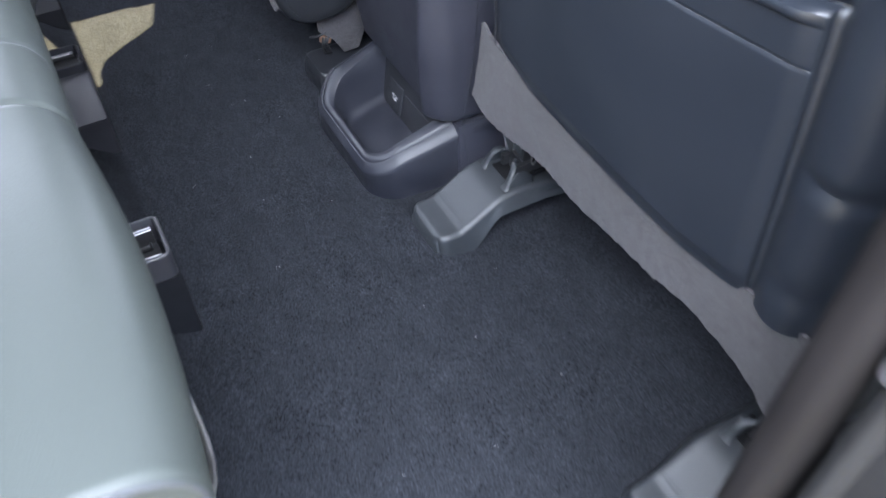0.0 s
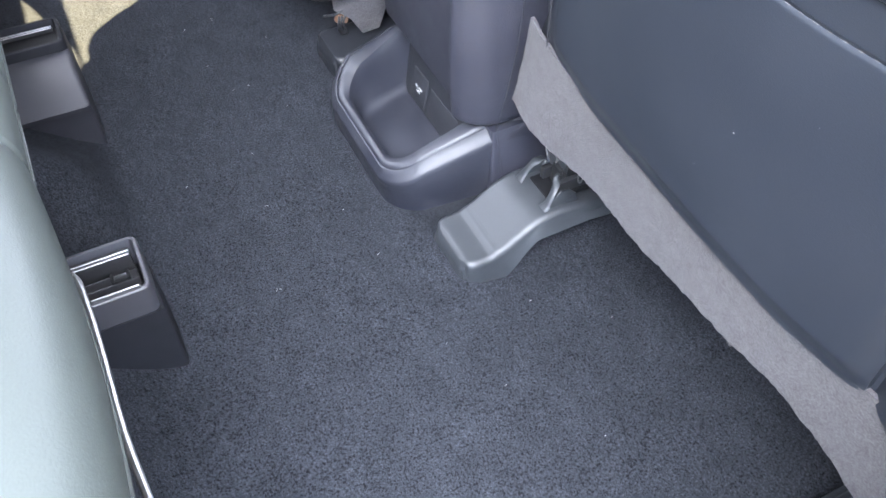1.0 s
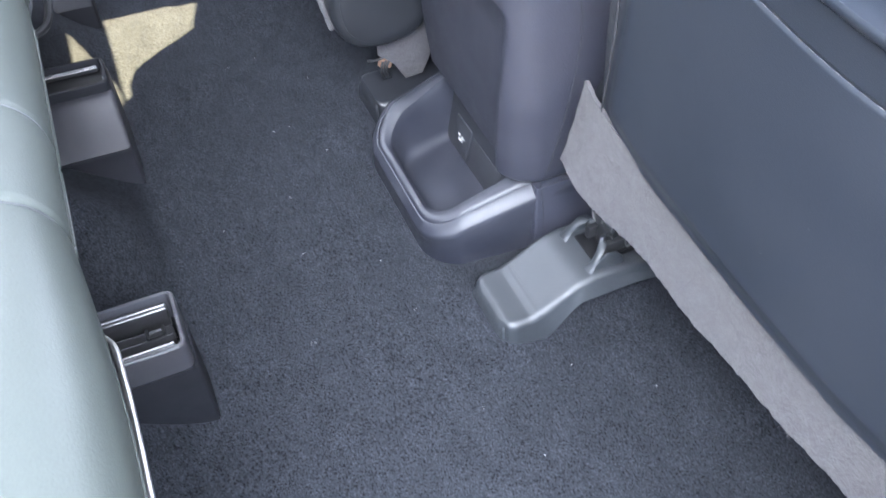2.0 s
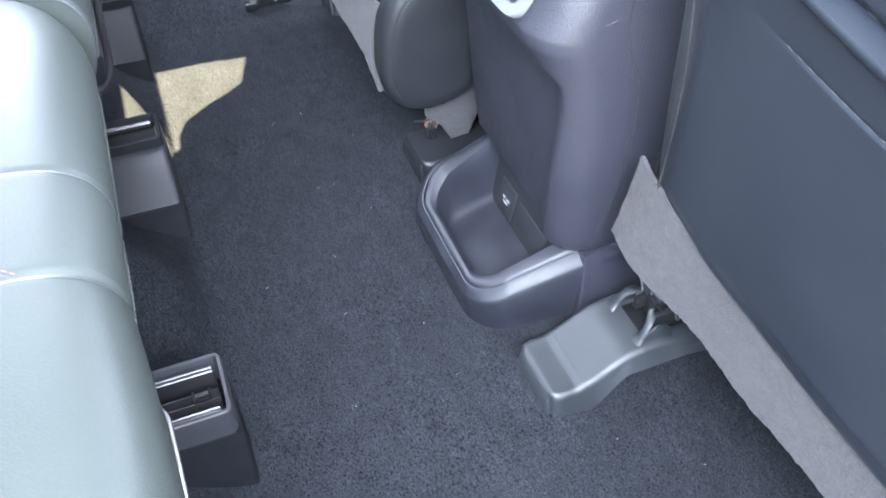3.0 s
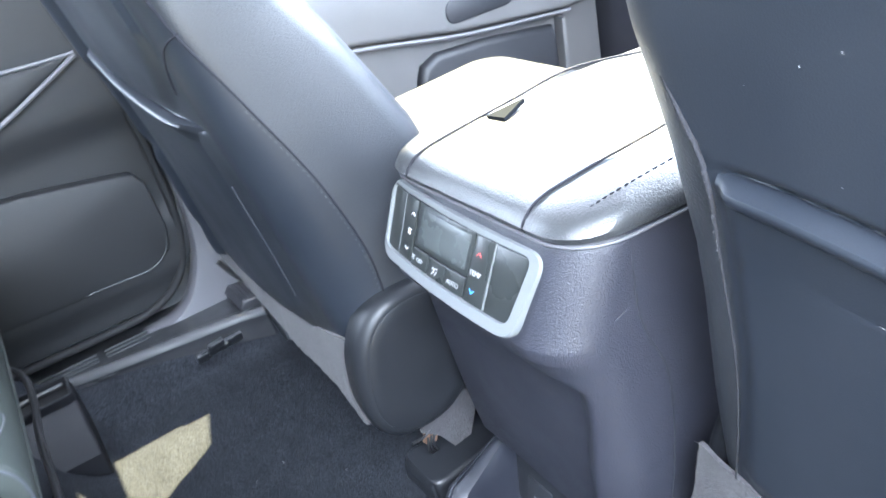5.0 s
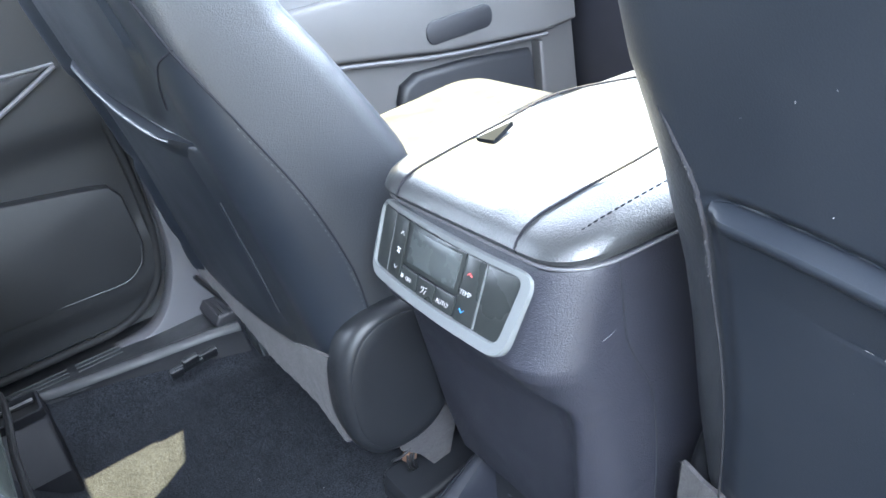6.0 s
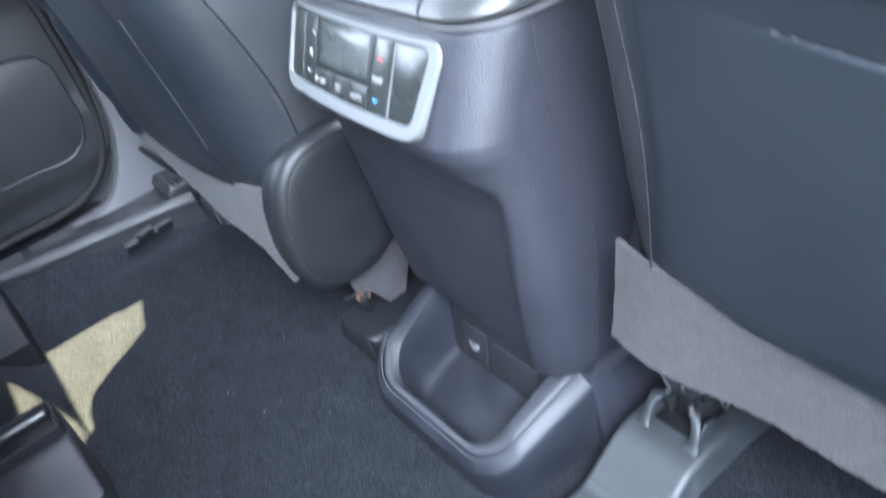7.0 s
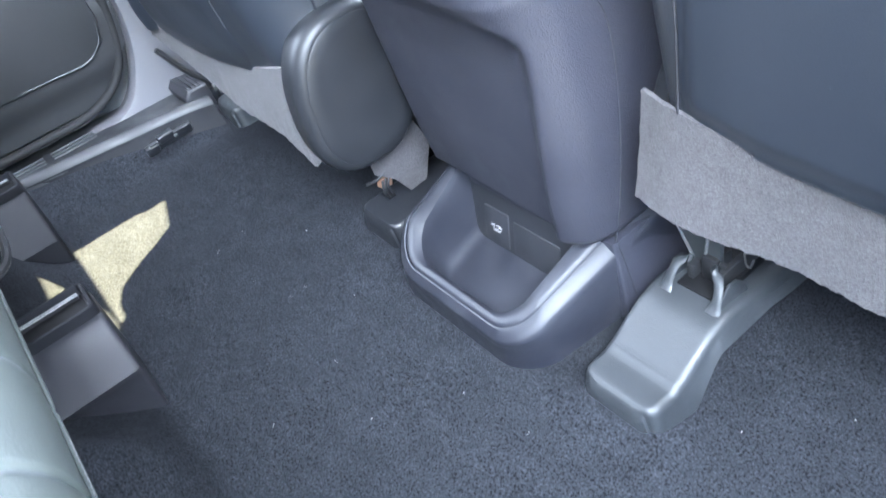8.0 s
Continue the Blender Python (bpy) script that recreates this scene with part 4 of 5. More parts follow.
seat = front_seat("front_seat", -1, 0.156, 0.13, -0.185, 0.515, 1.02, "black leather front passenger seat with map pocket and grey felt skirt",
                  [(0, 0.300), (0.09, 0.293), (0.2, 0.283), (0.25, 0.281), (0.38, 0.280), (0.5, 0.276), (0.7, 0.271), (0.8, 0.275), (0.9, 0.283), (1, 0.288)],
                  [(0, 0.187), (0.06, 0.179), (0.14, 0.171), (0.27, 0.165), (0.38, 0.158), (0.43, 0.160), (0.63, 0.174), (0.74, 0.183), (0.83, 0.174), (0.92, 0.156), (1.0, 0.12)],
                  [(0.28, 0.045, 0.04), (0.45, 0.06, 0.05), (0.55, 0.06, 0.055), (0.62, 0.06, 0.06), (1.0, 0.06, 0.06)],
                  [(0.28, -0.003), (0.36, 0.0), (0.46, -0.001), (0.50, 0.0), (0.57, 0.009), (0.61, 0.018), (0.64, 0.025), (0.8, 0.036)], 0.04,
                  lambda c: c.y > lerp_table(c.z, [(0.294, -0.2235), (0.375, -0.236), (0.443, -0.2425), (0.528, -0.2425), (0.552, -0.238), (0.578, -0.229), (0.602, -0.217), (0.632, -0.200), (0.66, -0.17)])[0])
# frame bracket, cable end and spring hook under the seat, above the rail cover
bracket = part("frame_bracket", prism([(-0.166, 0.21), (-0.168, 0.120), (-0.186, 0.088), (-0.194, 0.066), (-0.214, 0.070), (-0.222, 0.21)], 0.206, 0.212, 0.0015), SMOOTH, seat, "dark grey steel bracket")
part("edge", tube([(0.2055, -0.1665, 0.20), (0.2055, -0.169, 0.118), (0.2055, -0.185, 0.088)], 0.0014, 6), RAIL_STEEL, bracket)
part("edge", tube([(0.2045, -0.207, 0.20), (0.2045, -0.205, 0.130), (0.2045, -0.200, 0.098)], 0.0016, 6), RAIL_STEEL, bracket)
part("cable_end", turned(box(-0.002, 0.002, -0.0035, 0.0035, -0.002, 0.002, 0.0007), pose(0.203, -0.221, 0.098, 30, 0, 20)), BLACK_STEEL, seat, "dark cable end")
part("spring_hook", tube(smooth_line([(0.206, -0.241, 0.122), (0.204, -0.244, 0.112), (0.204, -0.248, 0.110), (0.205, -0.251, 0.120)], 12), 0.0011, 6), STEEL, seat, "bright steel hook")
# frayed piping that runs up the inner edge of the back and over the hem
run = smooth_line([(0.151, -0.2235, 0.294), (0.139, -0.236, 0.375), (0.128, -0.2425, 0.443), (0.118, -0.243, 0.505), (0.1155, -0.2425, 0.528), (0.1165, -0.238, 0.552), (0.1175, -0.229, 0.578), (0.1165, -0.217, 0.602), (0.119, -0.200, 0.632)], 220)
run = [p + Vector((0, (0.0012 * noise.noise((p.z * 120, 0, 0)) + 0.0006 * noise.noise((p.z * 400, 3, 0))) * smoothstep(0.44, 0.52, p.z), 0)) for p in run]
piping = part("piping", tube(run, lambda t: 0.0008 + 0.0009 * smoothstep(0.35, 0.7, t), 8), PIPING, seat, "wavy frayed piping")
rnd = random.Random(5)
bits = []
for k in range(36):
    p = run[rnd.randrange(90, 205)] + Vector((-0.0022, -0.001, 0))
    d = Vector((rnd.uniform(-1, -0.1), rnd.uniform(-0.8, 0.3), rnd.uniform(-0.7, 0.7))).normalized() * rnd.uniform(0.0006, 0.0016)
    bits.append(tube([p, p + d * 0.6, p + d], 0.00016, 3, False))
part("loose_thread", join(*bits), STITCH, piping)
seat = front_seat("front_seat", 1, 0.032, 0.22, 0.183, 0.535, 0.96, "black leather driver seat set further back with grey felt skirt",
                  [(0, 0.287), (0.2, 0.260), (0.4, 0.249), (0.62, 0.241), (0.9, 0.233), (1, 0.23)],
                  [(0, 0.185), (0.03, 0.162), (0.055, 0.147), (0.075, 0.143), (0.10, 0.150), (0.2, 0.161), (0.4, 0.156), (0.53, 0.163), (0.69, 0.182), (1.0, 0.20)],
                  [(0.28, 0.055, 0.05), (0.33, 0.085, 0.05), (0.45, 0.07, 0.05), (0.55, 0.045, 0.05), (0.65, 0.03, 0.05), (1.0, 0.03, 0.05)], [(0.28, 0.0), (1.0, 0.0)], 0.22,
                  lambda c: c.y < 0.27 and c.x > lerp_table(c.z, [(0.312, 0.083), (0.337, 0.084), (0.392, 0.076), (0.477, 0.049), (0.567, 0.007), (0.642, -0.030), (0.70, -0.052), (0.95, -0.115)])[0], hang=0.2)
run = [(-0.052, 0.1815, 0.70), (-0.030, 0.1815, 0.642), (0.007, 0.1815, 0.567), (0.049, 0.1815, 0.477), (0.076, 0.1815, 0.392), (0.084, 0.1825, 0.337), (0.083, 0.184, 0.312)]
part("seam", tube(smooth_line(run, 80), 0.0011, 6), SEAM, seat)
part("stitching", stitches([(x - 0.004, y + 0.0004, z) for x, y, z in run[2:]], 0.003, 0.0035, 0.0003), STITCH, seat)
run = smooth_line([(-0.0215, 0.228, 0.488), (-0.014, 0.235, 0.45), (-0.0065, 0.243, 0.417), (0.003, 0.253, 0.37), (0.0115, 0.262, 0.325)], 40)
part("piping", tube(run, 0.0006, 6), LEATHER, seat, "thin pale welt")
part("seam", tube(smooth_line([(-0.0300, 0.1840, 0.6480), (-0.0395, 0.2050, 0.6370), (-0.0398, 0.2250, 0.6180), (-0.0372, 0.2420, 0.6000), (-0.0345, 0.2520, 0.5850)], 24), 0.0009, 6), SEAM, seat)

# oval hinge cover on the inner side of the driver seat
def recliner_cover(cx, s, label, inset=0.0):
    """s +1: on the driver seat, facing the console from the far side."""
    cover = thing("recliner_cover", label, "seat cover", group="seat hinge covers", at=(cx - 0.005, s * 0.18, 0.23))

    def oval(y, grow):
        pts = []
        for a in range(48):
            t = math.tau * a / 48
            c, si = math.cos(t), math.sin(t)
            x = math.copysign(abs(c) ** 0.78, c) * (0.0695 + grow)
            z = math.copysign(abs(si) ** 0.82, si) * (0.090 + grow)
            pts.append((cx + x + 0.12 * z * 0.6, s * (y + inset), 0.232 + z))
        return pts

    part("rim", loft([oval(0.200, 0.004), oval(0.180, 0.0062), oval(0.173, 0.0058), oval(0.1675, 0.0042), oval(0.163, 0.0), oval(0.1612, -0.0035), oval(0.161, -0.0065)]), COVER, cover)
    part("face", loft([oval(0.163, -0.0052), oval(0.1604, -0.0060), oval(0.1592, -0.0085), oval(0.1588, -0.02), oval(0.1585, -0.045)]), COVER, cover)


recliner_cover(0.0935, 1, "dark grey oval plastic seat hinge cover")
recliner_cover(0.240, -1, "dark grey oval plastic hinge cover half hidden by the console", 0.012)
# seat side felt and wiring below it
felt = thing("seat_side_felt", "grey felt flap on the side of the driver seat", "seat trim", at=(0.13, 0.2, 0.09))
part("flap", prism([(0.085, 0.15), (0.15, 0.17), (0.175, 0.10), (0.155, 0.052), (0.128, 0.050), (0.112, 0.078), (0.088, 0.10)], 0.198, 0.203, 0.001, "y"), FELT, felt)
plug = thing("wiring_plug", "copper wiring plug with black leads under the seat", "wiring", at=(0.098, 0.205, 0.08))
part("contact", turned(box(-0.009, 0.009, -0.005, 0.005, -0.0065, 0.0065, 0.0015), pose(0.100, 0.206, 0.080, 0, 20, 10)), COPPER, plug)
for k in range(3):
    part("lead", tube(smooth_line([(0.094 + 0.005 * k, 0.199, 0.088), (0.091 + 0.004 * k, 0.197, 0.078), (0.092 + 0.005 * k, 0.200, 0.066), (0.10 + 0.004 * k, 0.21, 0.05)], 12), 0.0016, 6), BLACK_STEEL, plug)
part("lead", tube(smooth_line([(0.070, 0.195, 0.098), (0.085, 0.196, 0.095), (0.10, 0.198, 0.097)], 10), 0.0018, 6), BLACK_STEEL, plug)


# ---- seat rail covers on the floor ----
def rail_cover(x, y0, y1, label, prongs=True, rise=1.0, mat=None):
    t = thing("seat_rail_cover", label, "rail cover", group="front seat rail covers", at=(x + 0.1, (y0 + y1) / 2, 0))
    prof = [(0.0, 0.030), (0.006, 0.0330), (0.027, 0.0336), (0.033, 0.0349), (0.038, 0.0376), (0.042, 0.0391), (0.048, 0.0422), (0.07, 0.056), (0.09, 0.066), (0.115, 0.070), (0.14, 0.068), (0.2, 0.058), (0.3, 0.055), (0.42, 0.055)]
    line = smooth_line([(a, 0, 0.034 + (b - 0.034) * rise) for a, b in prof], 140)
    heights = [(p.x, p.z) for p in line]
    rings = []
    for px in [0.016 * (1 - math.cos(math.pi * k / 20)) for k in range(11)] + [a for a, _ in heights if a > 0.018]:
        p = Vector((px, 0, lerp_table(px, heights)[0]))
        h = p.z
        ring = []
        foot = min(0.048 * smoothstep(0.042, 0.092, p.x), h - 0.016) - 0.002
        shape = [(-0.007, foot), (-0.0025, foot + (h - foot) * 0.45), (-0.0005, h - 0.009), (0.0006, h - 0.0050), (0.0022, h - 0.0022), (0.0046, h - 0.0002), (0.0075, h + 0.0006), (0.0105, h + 0.0004), (0.0145, h), (0.020, h - 0.0002)]
        tuck = 0.009 * (1 - math.sqrt(max(1 - max(0.016 - p.x, 0) ** 2 / 0.016 ** 2, 0)))
        for d, z in shape:
            ring.append((x + p.x, y0 + d + tuck, z))
        for d, z in reversed(shape):
            ring.append((x + p.x, y1 - d - tuck, z))
        rings.append(ring)
    nose = [[(px - 0.006, py + (0.006 if py < (y0 + y1) / 2 else -0.006) * 0.8, pz * 0.55 if pz > 0 else pz) for px, py, pz in rings[0]],
            [(px - 0.003, py, pz * 0.88 if pz > 0 else pz) for px, py, pz in rings[0]]]
    part("cover", loft([*nose, *rings]), mat or RAIL_GREY, t)
    w = y1 - y0
    for edge, turn in ((y0 + 0.016, 1), (y1 - 0.018, -1)) if prongs else ():
        # a thin strap that rises from the cover and curls over the slot, with a flat fin at its outer side
        bend = 1.0 if turn > 0 else 0.55
        run = smooth_line([(x + 0.104, edge, 0.068), (x + 0.109, edge, 0.074), (x + 0.114, edge + turn * 0.001, 0.083), (x + 0.120, edge + turn * 0.004 * bend, 0.0905), (x + 0.126, edge + turn * 0.010 * bend, 0.0945),
                           (x + 0.130, edge + turn * 0.015 * bend, 0.0952), (x + 0.1315, edge + turn * 0.019 * bend, 0.0935)], 26)
        rings = []
        for i, p in enumerate(run):
            f = i / (len(run) - 1)
            d = (run[min(i + 1, len(run) - 1)] - run[max(i - 1, 0)]).normalized()
            side = Vector((0.35 * f, turn * (1 - 0.8 * f), 0.15)).normalized()
            side = (side - d * side.dot(d)).normalized()
            up = d.cross(side)
            wide, thick = 0.0078 - 0.0030 * smoothstep(0, 0.3, f), 0.0024
            rings.append([p + side * wide * math.cos(a) + up * thick * math.sin(a) for a in (math.tau * k / 10 for k in range(10))])
        part("prong", loft(rings), RAIL_GREY, t)
        lo = edge - turn * 0.0020
        part("fin", prism([(x + 0.106, 0.064), (x + 0.114, 0.0815), (x + 0.124, 0.0925), (x + 0.136, 0.0905), (x + 0.146, 0.080), (x + 0.152, 0.064)], min(lo, lo - turn * 0.0025), max(lo, lo - turn * 0.0025), 0.0008, "y"), RAIL_GREY, t)
    if not prongs:
        return t
    # solid near-black box: the shade inside the slot put into its colour
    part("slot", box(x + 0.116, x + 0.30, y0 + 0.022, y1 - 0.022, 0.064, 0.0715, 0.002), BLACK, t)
    part("rail", join(box(x + 0.128, x + 0.45, y0 + 0.026, y0 + 0.033, 0.06, 0.088, 0.001), box(x + 0.128, x + 0.45, y1 - 0.033, y1 - 0.026, 0.06, 0.088, 0.001)), BLACK_STEEL, t)
    part("latch", box(x + 0.135, x + 0.16, y0 + 0.034, y1 - 0.036, 0.07, 0.10, 0.003), BLACK_STEEL, t)
    return t


rail_cover(0.0655, -0.249, -0.161, "grey plastic seat rail cover with two prongs")
rail_cover(0.076, 0.172, 0.258, "dark plastic seat rail cover beside the console", False, 0.1, COVER)
rail_cover(0.064, -0.725, -0.640, "grey plastic seat rail cover by the doorway")
rail_cover(0.088, 0.690, 0.775, "grey plastic seat rail cover beside the door sill", False)


# ---- rear bench ----
BENCH = [(-0.022, 0.300), (-0.010, 0.318), (-0.003, 0.340), (0.001, 0.362), (-0.003, 0.385), (-0.018, 0.405), (-0.046, 0.415), (-0.10, 0.416), (-0.20, 0.408), (-0.45, 0.395), (-0.55, 0.42), (-0.55, 0.26), (-0.03, 0.27)]


def bench_top(front, x):
    """Height of a cushion's upper face at x."""
    return lerp_table(front - x, [(-a, z) for a, z in BENCH[3:10]])[0]


def cushion(name, y0, y1, front, label, creases=(), crown=0.0, welt=True, corner=0.0):
    t = thing(name, label, "car seat", group="rear bench", at=(-0.5, (y0 + y1) / 2, 0.3))
    prof = BENCH
    n = 160
    rings = []
    for k in range(n + 1):
        u = k / n
        y = y0 + (y1 - y0) * u
        e = min(y - y0, y1 - y)
        shrink = 0.0024 * (1 - smoothstep(0, 0.007, e)) ** 2
        dip = sum(0.0013 * math.exp(-((y - c) / 0.0028) ** 2) for c in creases)
        swell = crown * math.sin(math.pi * u)
        k = min(max(1 - (y1 - y) / 0.08, 0), 1)
        swell -= corner * (1 - math.sqrt(1 - k * k))
        ring = []
        for i, (a, z) in enumerate(prof):
            ring.append((front + a + (swell - shrink - dip) * (1 if i < 7 else 0.6 if i < 9 else 0), y, z - ((shrink + dip) if 4 < i < 11 else 0)))
        rings.append(ring)
    dense = []
    for ring in rings:
        c = smooth_line(ring[:11], 50)
        dense.append([tuple(p) for p in c] + ring[11:])
    part("cushion", loft(dense), BENCH_LEATHER, t)
    seam = [Vector(dense[k][9]) + Vector((0.0012, 0, 0)) for k in range(0, n + 1, 2)]
    part("piping", tube(seam, 0.0015, 6), BENCH_LEATHER, t)
    for c in creases:
        k = round((c - y0) / (y1 - y0) * n)
        part("welt", tube(dense[k][4:46], 0.0007, 6), LEATHER, t)
    part("seat_base", box(-0.60, -0.43, y0 + 0.03, y1 - 0.03, 0.085, 0.275, 0.01), DARK, t)
    if welt:
        part("welt", tube([Vector(p) + Vector((0, -0.002, 0)) for p in dense[0][2:46]], 0.0013, 6), LEATHER, t)
    return t


cushion("bench_cushion", -0.625, -0.259, -0.290, "grey leather outer cushion of the rear bench", crown=0.012)
cushion("bench_cushion", -0.258, 0.104, -0.290, "grey leather middle cushion of the rear bench with piped edge", creases=(-0.158,), corner=0.034)
cushion("bench_cushion", 0.106, 0.62, -0.285, "grey leather far cushion of the rear bench", crown=0.002)
benches = [o for o in scene.objects if o.get("group") == "rear bench"]
run = [(-0.44, -0.226, 0.4182), (-0.385, -0.236, 0.4184), (-0.360, -0.245, 0.4182), (-0.347, -0.2525, 0.4168), (-0.339, -0.2575, 0.4150)]
part("stitching", stitches(run, 0.0034, 0.0016, 0.0006), TAN_THREAD, benches[1])
run = [(x, y, bench_top(-0.285, x) + 0.0012) for x, y in ((-0.41, 0.120), (-0.37, 0.152), (-0.358, 0.173), (-0.346, 0.191), (-0.323, 0.201), (-0.303, 0.205), (-0.2905, 0.203), (-0.2885, 0.186), (-0.297, 0.141), (-0.318, 0.110))]
part("seam", tube(smooth_line(run, 80), 0.0013, 6), LEATHER, benches[2])
part("stitching", stitches([(a - 0.002, c + 0.003, d + 0.0008) for a, c, d in run[7:]], 0.0034, 0.0016, 0.0006), TAN_THREAD, benches[2])
run = [(-0.2875, -0.254, 0.338), (-0.2868, -0.246, 0.339), (-0.2866, -0.225, 0.339), (-0.2866, -0.195, 0.339)]
part("stitching", stitches([(x - 0.0032, y, z + 0.006) for x, y, z in run], 0.0030, 0.0018, 0.0004), STITCH, benches[1])
INSERT = material("bench_insert_leather", (0.030, 0.030, 0.037), 0.45, grain=0.12, grain_size=0.0016, mottle=0.12, mottle_size=0.05)
edge = smooth_line([(-0.46, -0.226, 0.4186), (-0.385, -0.239, 0.4188), (-0.360, -0.248, 0.4186), (-0.349, -0.2545, 0.4174), (-0.343, -0.2575, 0.4160)], 24)
part("insert", loft([[(p.x, p.y, p.z) for p in edge], [(p.x, -0.2578, p.z) for p in edge]], caps=False, closed=False), INSERT, benches[1], "darker leather insert")
back = thing("rear_seat_back", "grey leather backrest of the rear bench", "car seat", at=(-0.85, 0, 0.4))
part("backrest", turned(box(-0.95, -0.82, -0.63, 0.62, 0.40, 1.0, 0.05, 4), Matrix.Identity(4)), BENCH_LEATHER, back)


# ---- rear seat track towers ----
def tower(y0, y1, top, outline, label, mat=None, front=-0.259, depth=0.013, rim_mat=None, guides=False):
    t = thing("seat_track_tower", label, "seat track", group="rear seat track towers", at=(-0.3, (y0 + y1) / 2, 0))
    deck = top - depth
    part("housing", prism([(y, min(z, deck)) for y, z in outline], -0.55, front, 0.007, "x", 4), mat or TOWER, t)

    # raised rounded frame round the sunken rail channel
    def frame_ring(grow, z):
        return [(x, y, z) for x, y in rounded(-0.56 - grow, front - 0.0015 + grow, y0 + 0.0015 - grow, y1 - 0.0015 + grow, 0.009 + grow, 5)]
    part("frame", loft([frame_ring(0.0, deck - 0.004), frame_ring(0.0, top), frame_ring(-0.0012, top + 0.0015), frame_ring(-0.0040, top + 0.0015), frame_ring(-0.0048, top), frame_ring(-0.0048, deck - 0.004)], caps=False), rim_mat or PLASTIC, t)
    # channel floor in near-black, so the depth's shade is in the colour
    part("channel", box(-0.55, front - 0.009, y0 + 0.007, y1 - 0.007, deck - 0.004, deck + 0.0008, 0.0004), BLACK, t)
    w0 = y1 - y0
    # folded steel rails along both sides of the channel, each with a bright lip
    for f0, f1, inner in ((0.10, 0.20, 0.20), (0.77, 0.90, 0.77)):
        bed = part("rail", box(-0.55, front - 0.012, y0 + w0 * f0, y0 + w0 * f1, deck, top - 0.0065, 0.0012, 2), BLACK_STEEL, t)
        for f in (inner, (f0 + f1) / 2):
            part("lip", tube([(-0.55, y0 + w0 * f, top - 0.0063), (front - 0.0125, y0 + w0 * f, top - 0.0063)], 0.0007, 6), RAIL_STEEL, bed)
    if not guides:
        return t
    for f in (0.40, 0.54):
        part("guide", box(-0.55, front - 0.011, y0 + w0 * f - 0.0005, y0 + w0 * f + 0.0005, deck, top - 0.012, 0.0002), BLACK_STEEL, t)
    f0, f1 = y0 + w0 * 0.40, y0 + w0 * 0.56
    latch = part("latch", join(box(-0.288, -0.285, f0, f1, deck, top - 0.008, 0.0008), box(-0.273, -0.270, f0, f1, deck, top - 0.008, 0.0008), box(-0.286, -0.272, f0, f0 + 0.003, deck, top - 0.009, 0.0008)), BLACK, t)
    part("bar", box(-0.2850, -0.2730, y0 + w0 * 0.47, y0 + w0 * 0.52, top - 0.014, top - 0.0105, 0.0008), BLACK_STEEL, latch)
    return t


# the first and last tower carry the shade under the bench in their colour
tower(-0.214, -0.140, 0.150, [(-0.206, -0.01), (-0.214, 0.120), (-0.214, 0.150), (-0.140, 0.146), (-0.142, -0.01)], "shaded plastic seat track tower with steel rail", TOWER_SHADED, rim_mat=TOWER, front=-0.2525, depth=0.035, guides=True)
tower(0.232, 0.294, 0.137, [(0.185, -0.01), (0.172, 0.070), (0.158, 0.088), (0.226, 0.128), (0.236, 0.137), (0.294, 0.137), (0.302, -0.01)], "grey plastic seat track tower with sloping side", rim_mat=TOWER_SHADED)
tower(0.668, 0.738, 0.112, [(0.585, -0.01), (0.588, 0.044), (0.662, 0.098), (0.672, 0.112), (0.738, 0.112), (0.744, -0.01)], "shaded plastic seat track tower beside the sill", TOWER_SHADED, rim_mat=TOWER_SHADED)
part("release_bar", tube(smooth_line([(-0.40, -0.242, 0.275), (-0.335, -0.246, 0.262), (-0.302, -0.258, 0.25), (-0.295, -0.295, 0.25), (-0.2935, -0.40, 0.25), (-0.2955, -0.56, 0.25), (-0.40, -0.60, 0.275)], 50), 0.0030, 8), STEEL, benches[0], "bent bright steel release bar")
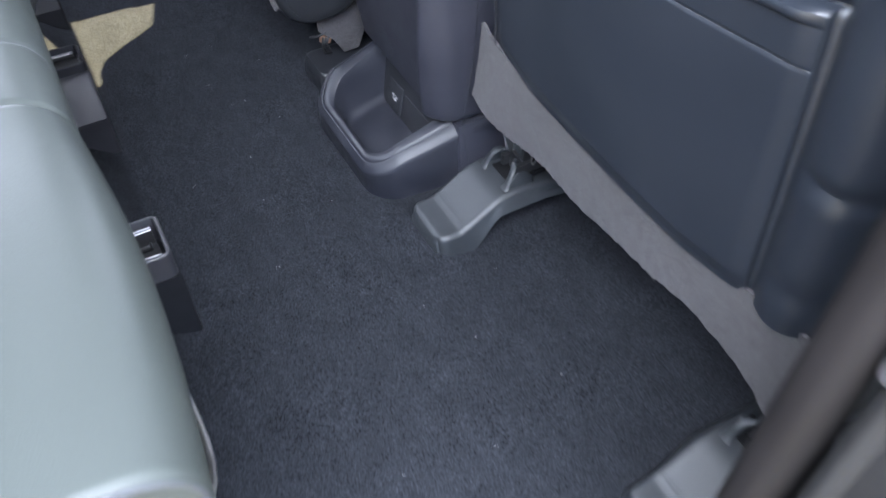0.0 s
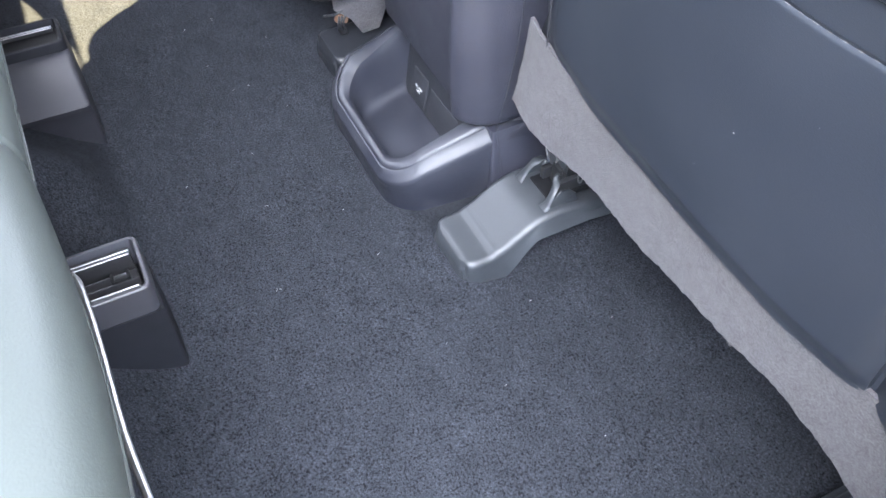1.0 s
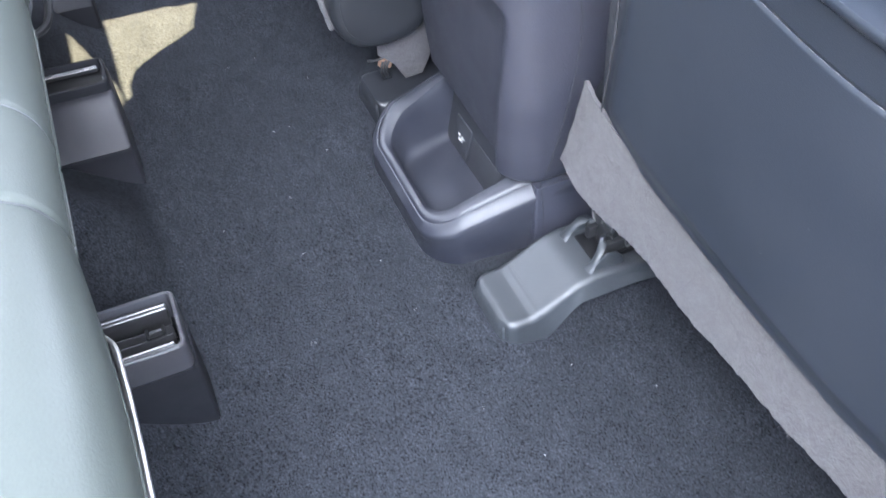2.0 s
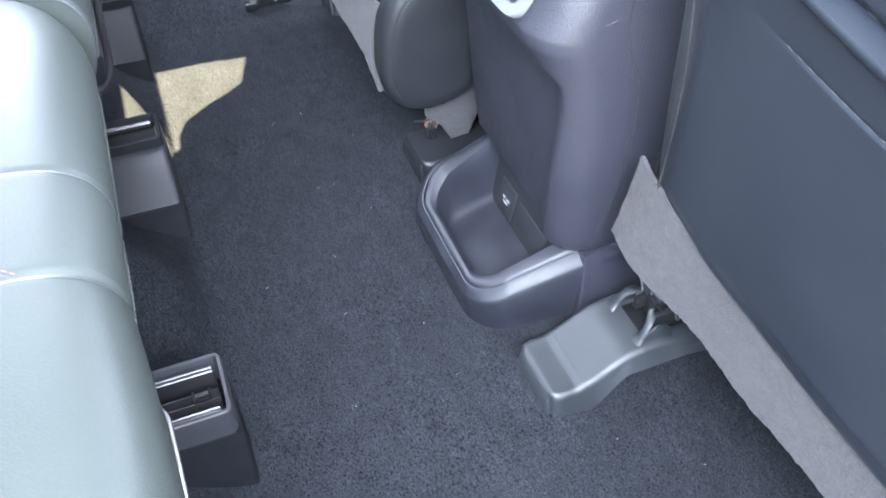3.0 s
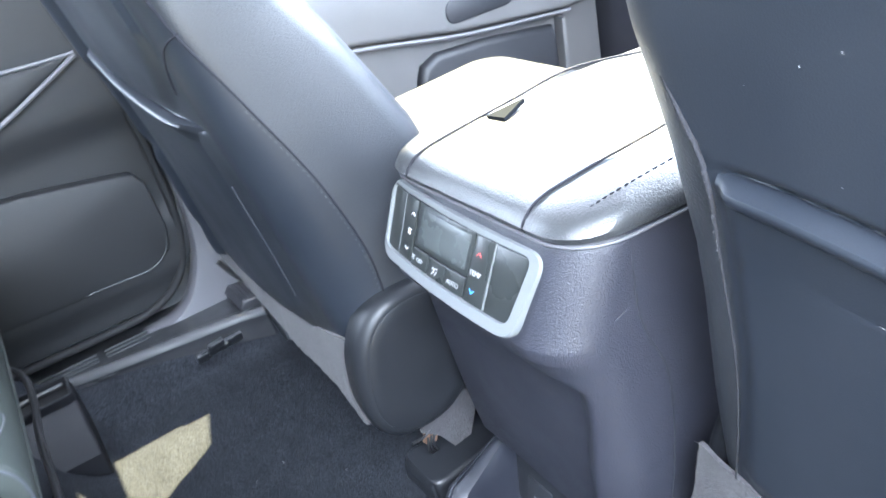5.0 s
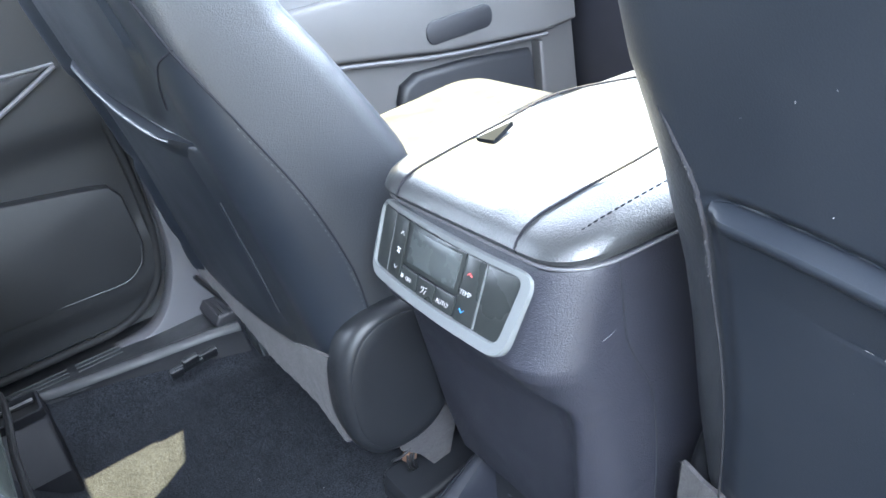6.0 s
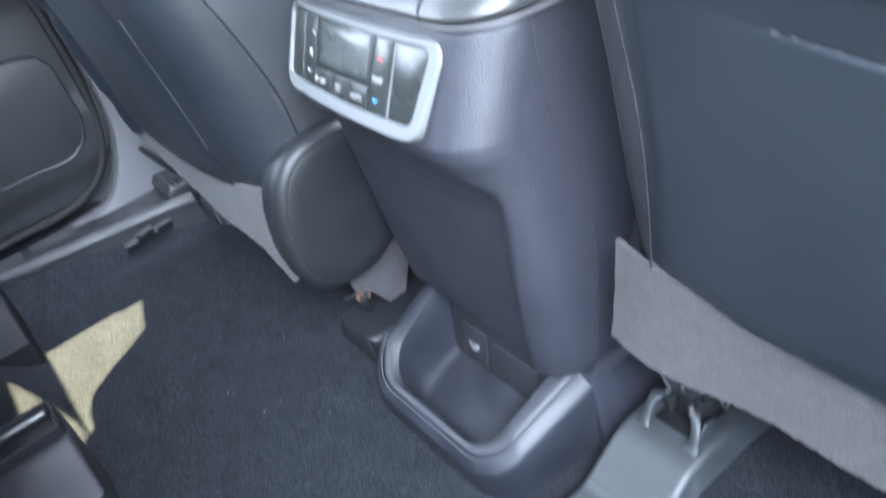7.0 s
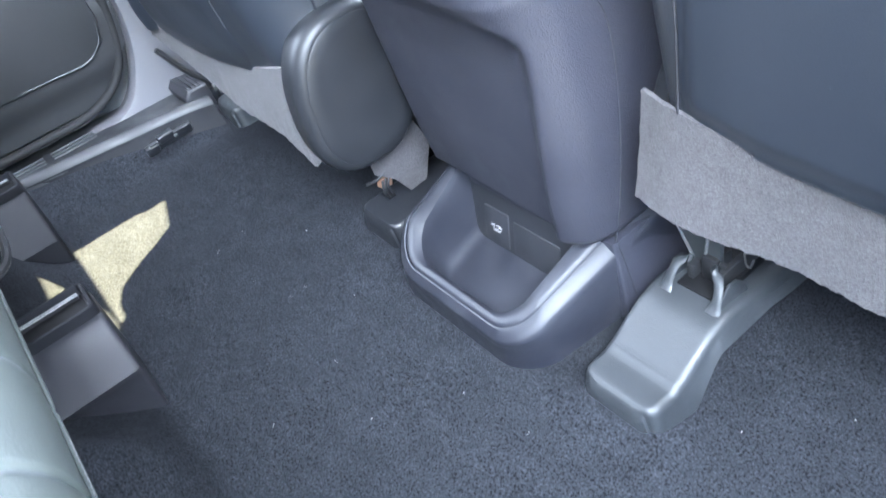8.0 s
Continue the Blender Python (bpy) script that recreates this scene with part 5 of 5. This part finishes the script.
part("release_bar", tube(smooth_line([(-0.40, 0.150, 0.275), (-0.34, 0.165, 0.262), (-0.306, 0.186, 0.25), (-0.292, 0.23, 0.25), (-0.293, 0.345, 0.25), (-0.297, 0.54, 0.25), (-0.40, 0.58, 0.275)], 50), 0.0045, 8), BLACK_STEEL, benches[2], "bent black steel release bar")

# lint and fibres on the carpet
random.seed(4)
bits = []
for k in range(13):
    x, y = random.uniform(-0.22, 0.20), random.uniform(-0.62, 0.50)
    a, length = random.uniform(0, math.tau), random.uniform(0.003, 0.008)
    z = floor_height(x, y) + 0.0012
    bend = random.uniform(-0.4, 0.4)
    bits.append(tube([(x, y, z), (x + math.cos(a) * length * 0.5, y + math.sin(a) * length * 0.5, z + 0.0008), (x + math.cos(a + bend) * length, y + math.sin(a + bend) * length, z)], 0.00013, 4))
for x, y in ((0.011, 0.321), (-0.016, 0.15), (-0.02, -0.071), (-0.133, -0.155), (0.191, -0.362), (0.039, -0.383), (0.12, -0.30), (-0.05, 0.22), (0.10, -0.48)):
    z = floor_height(x, y) + 0.001
    bits.append(tube([(x, y, z), (x + 0.0012, y + 0.0008, z + 0.0004), (x + 0.0018, y, z)], 0.0003, 5))
lint = part("carpet_lint", join(*bits), THREAD)
tagged(lint, "scattered white lint fibres on the carpet", "lint", kind="stuff")

# dust specks on the passenger seat back
bits = []
rnd = random.Random(8)
for x, y, z in ((0.100, -0.301, 0.640), (0.098, -0.321, 0.649), (0.107, -0.319, 0.584), (0.136, -0.253, 0.395), (0.121, -0.330, 0.476), (0.103, -0.271, 0.626), (0.123, -0.522, 0.443), (0.127, -0.468, 0.394), (0.133, -0.442, 0.341), (0.134, -0.346, 0.362)):
    a = rnd.uniform(0, math.tau)
    d = Vector((0, math.cos(a), math.sin(a))) * rnd.uniform(0.0003, 0.0007)
    p = Vector((x - 0.0004, y, z))
    bits.append(tube([p - d, p + Vector((-0.0002, 0, 0)), p + d], 0.00017, 5))
specks = part("dust_specks", join(*bits), THREAD)
tagged(specks, "pale dust specks on the black seat back", "dust", kind="stuff")
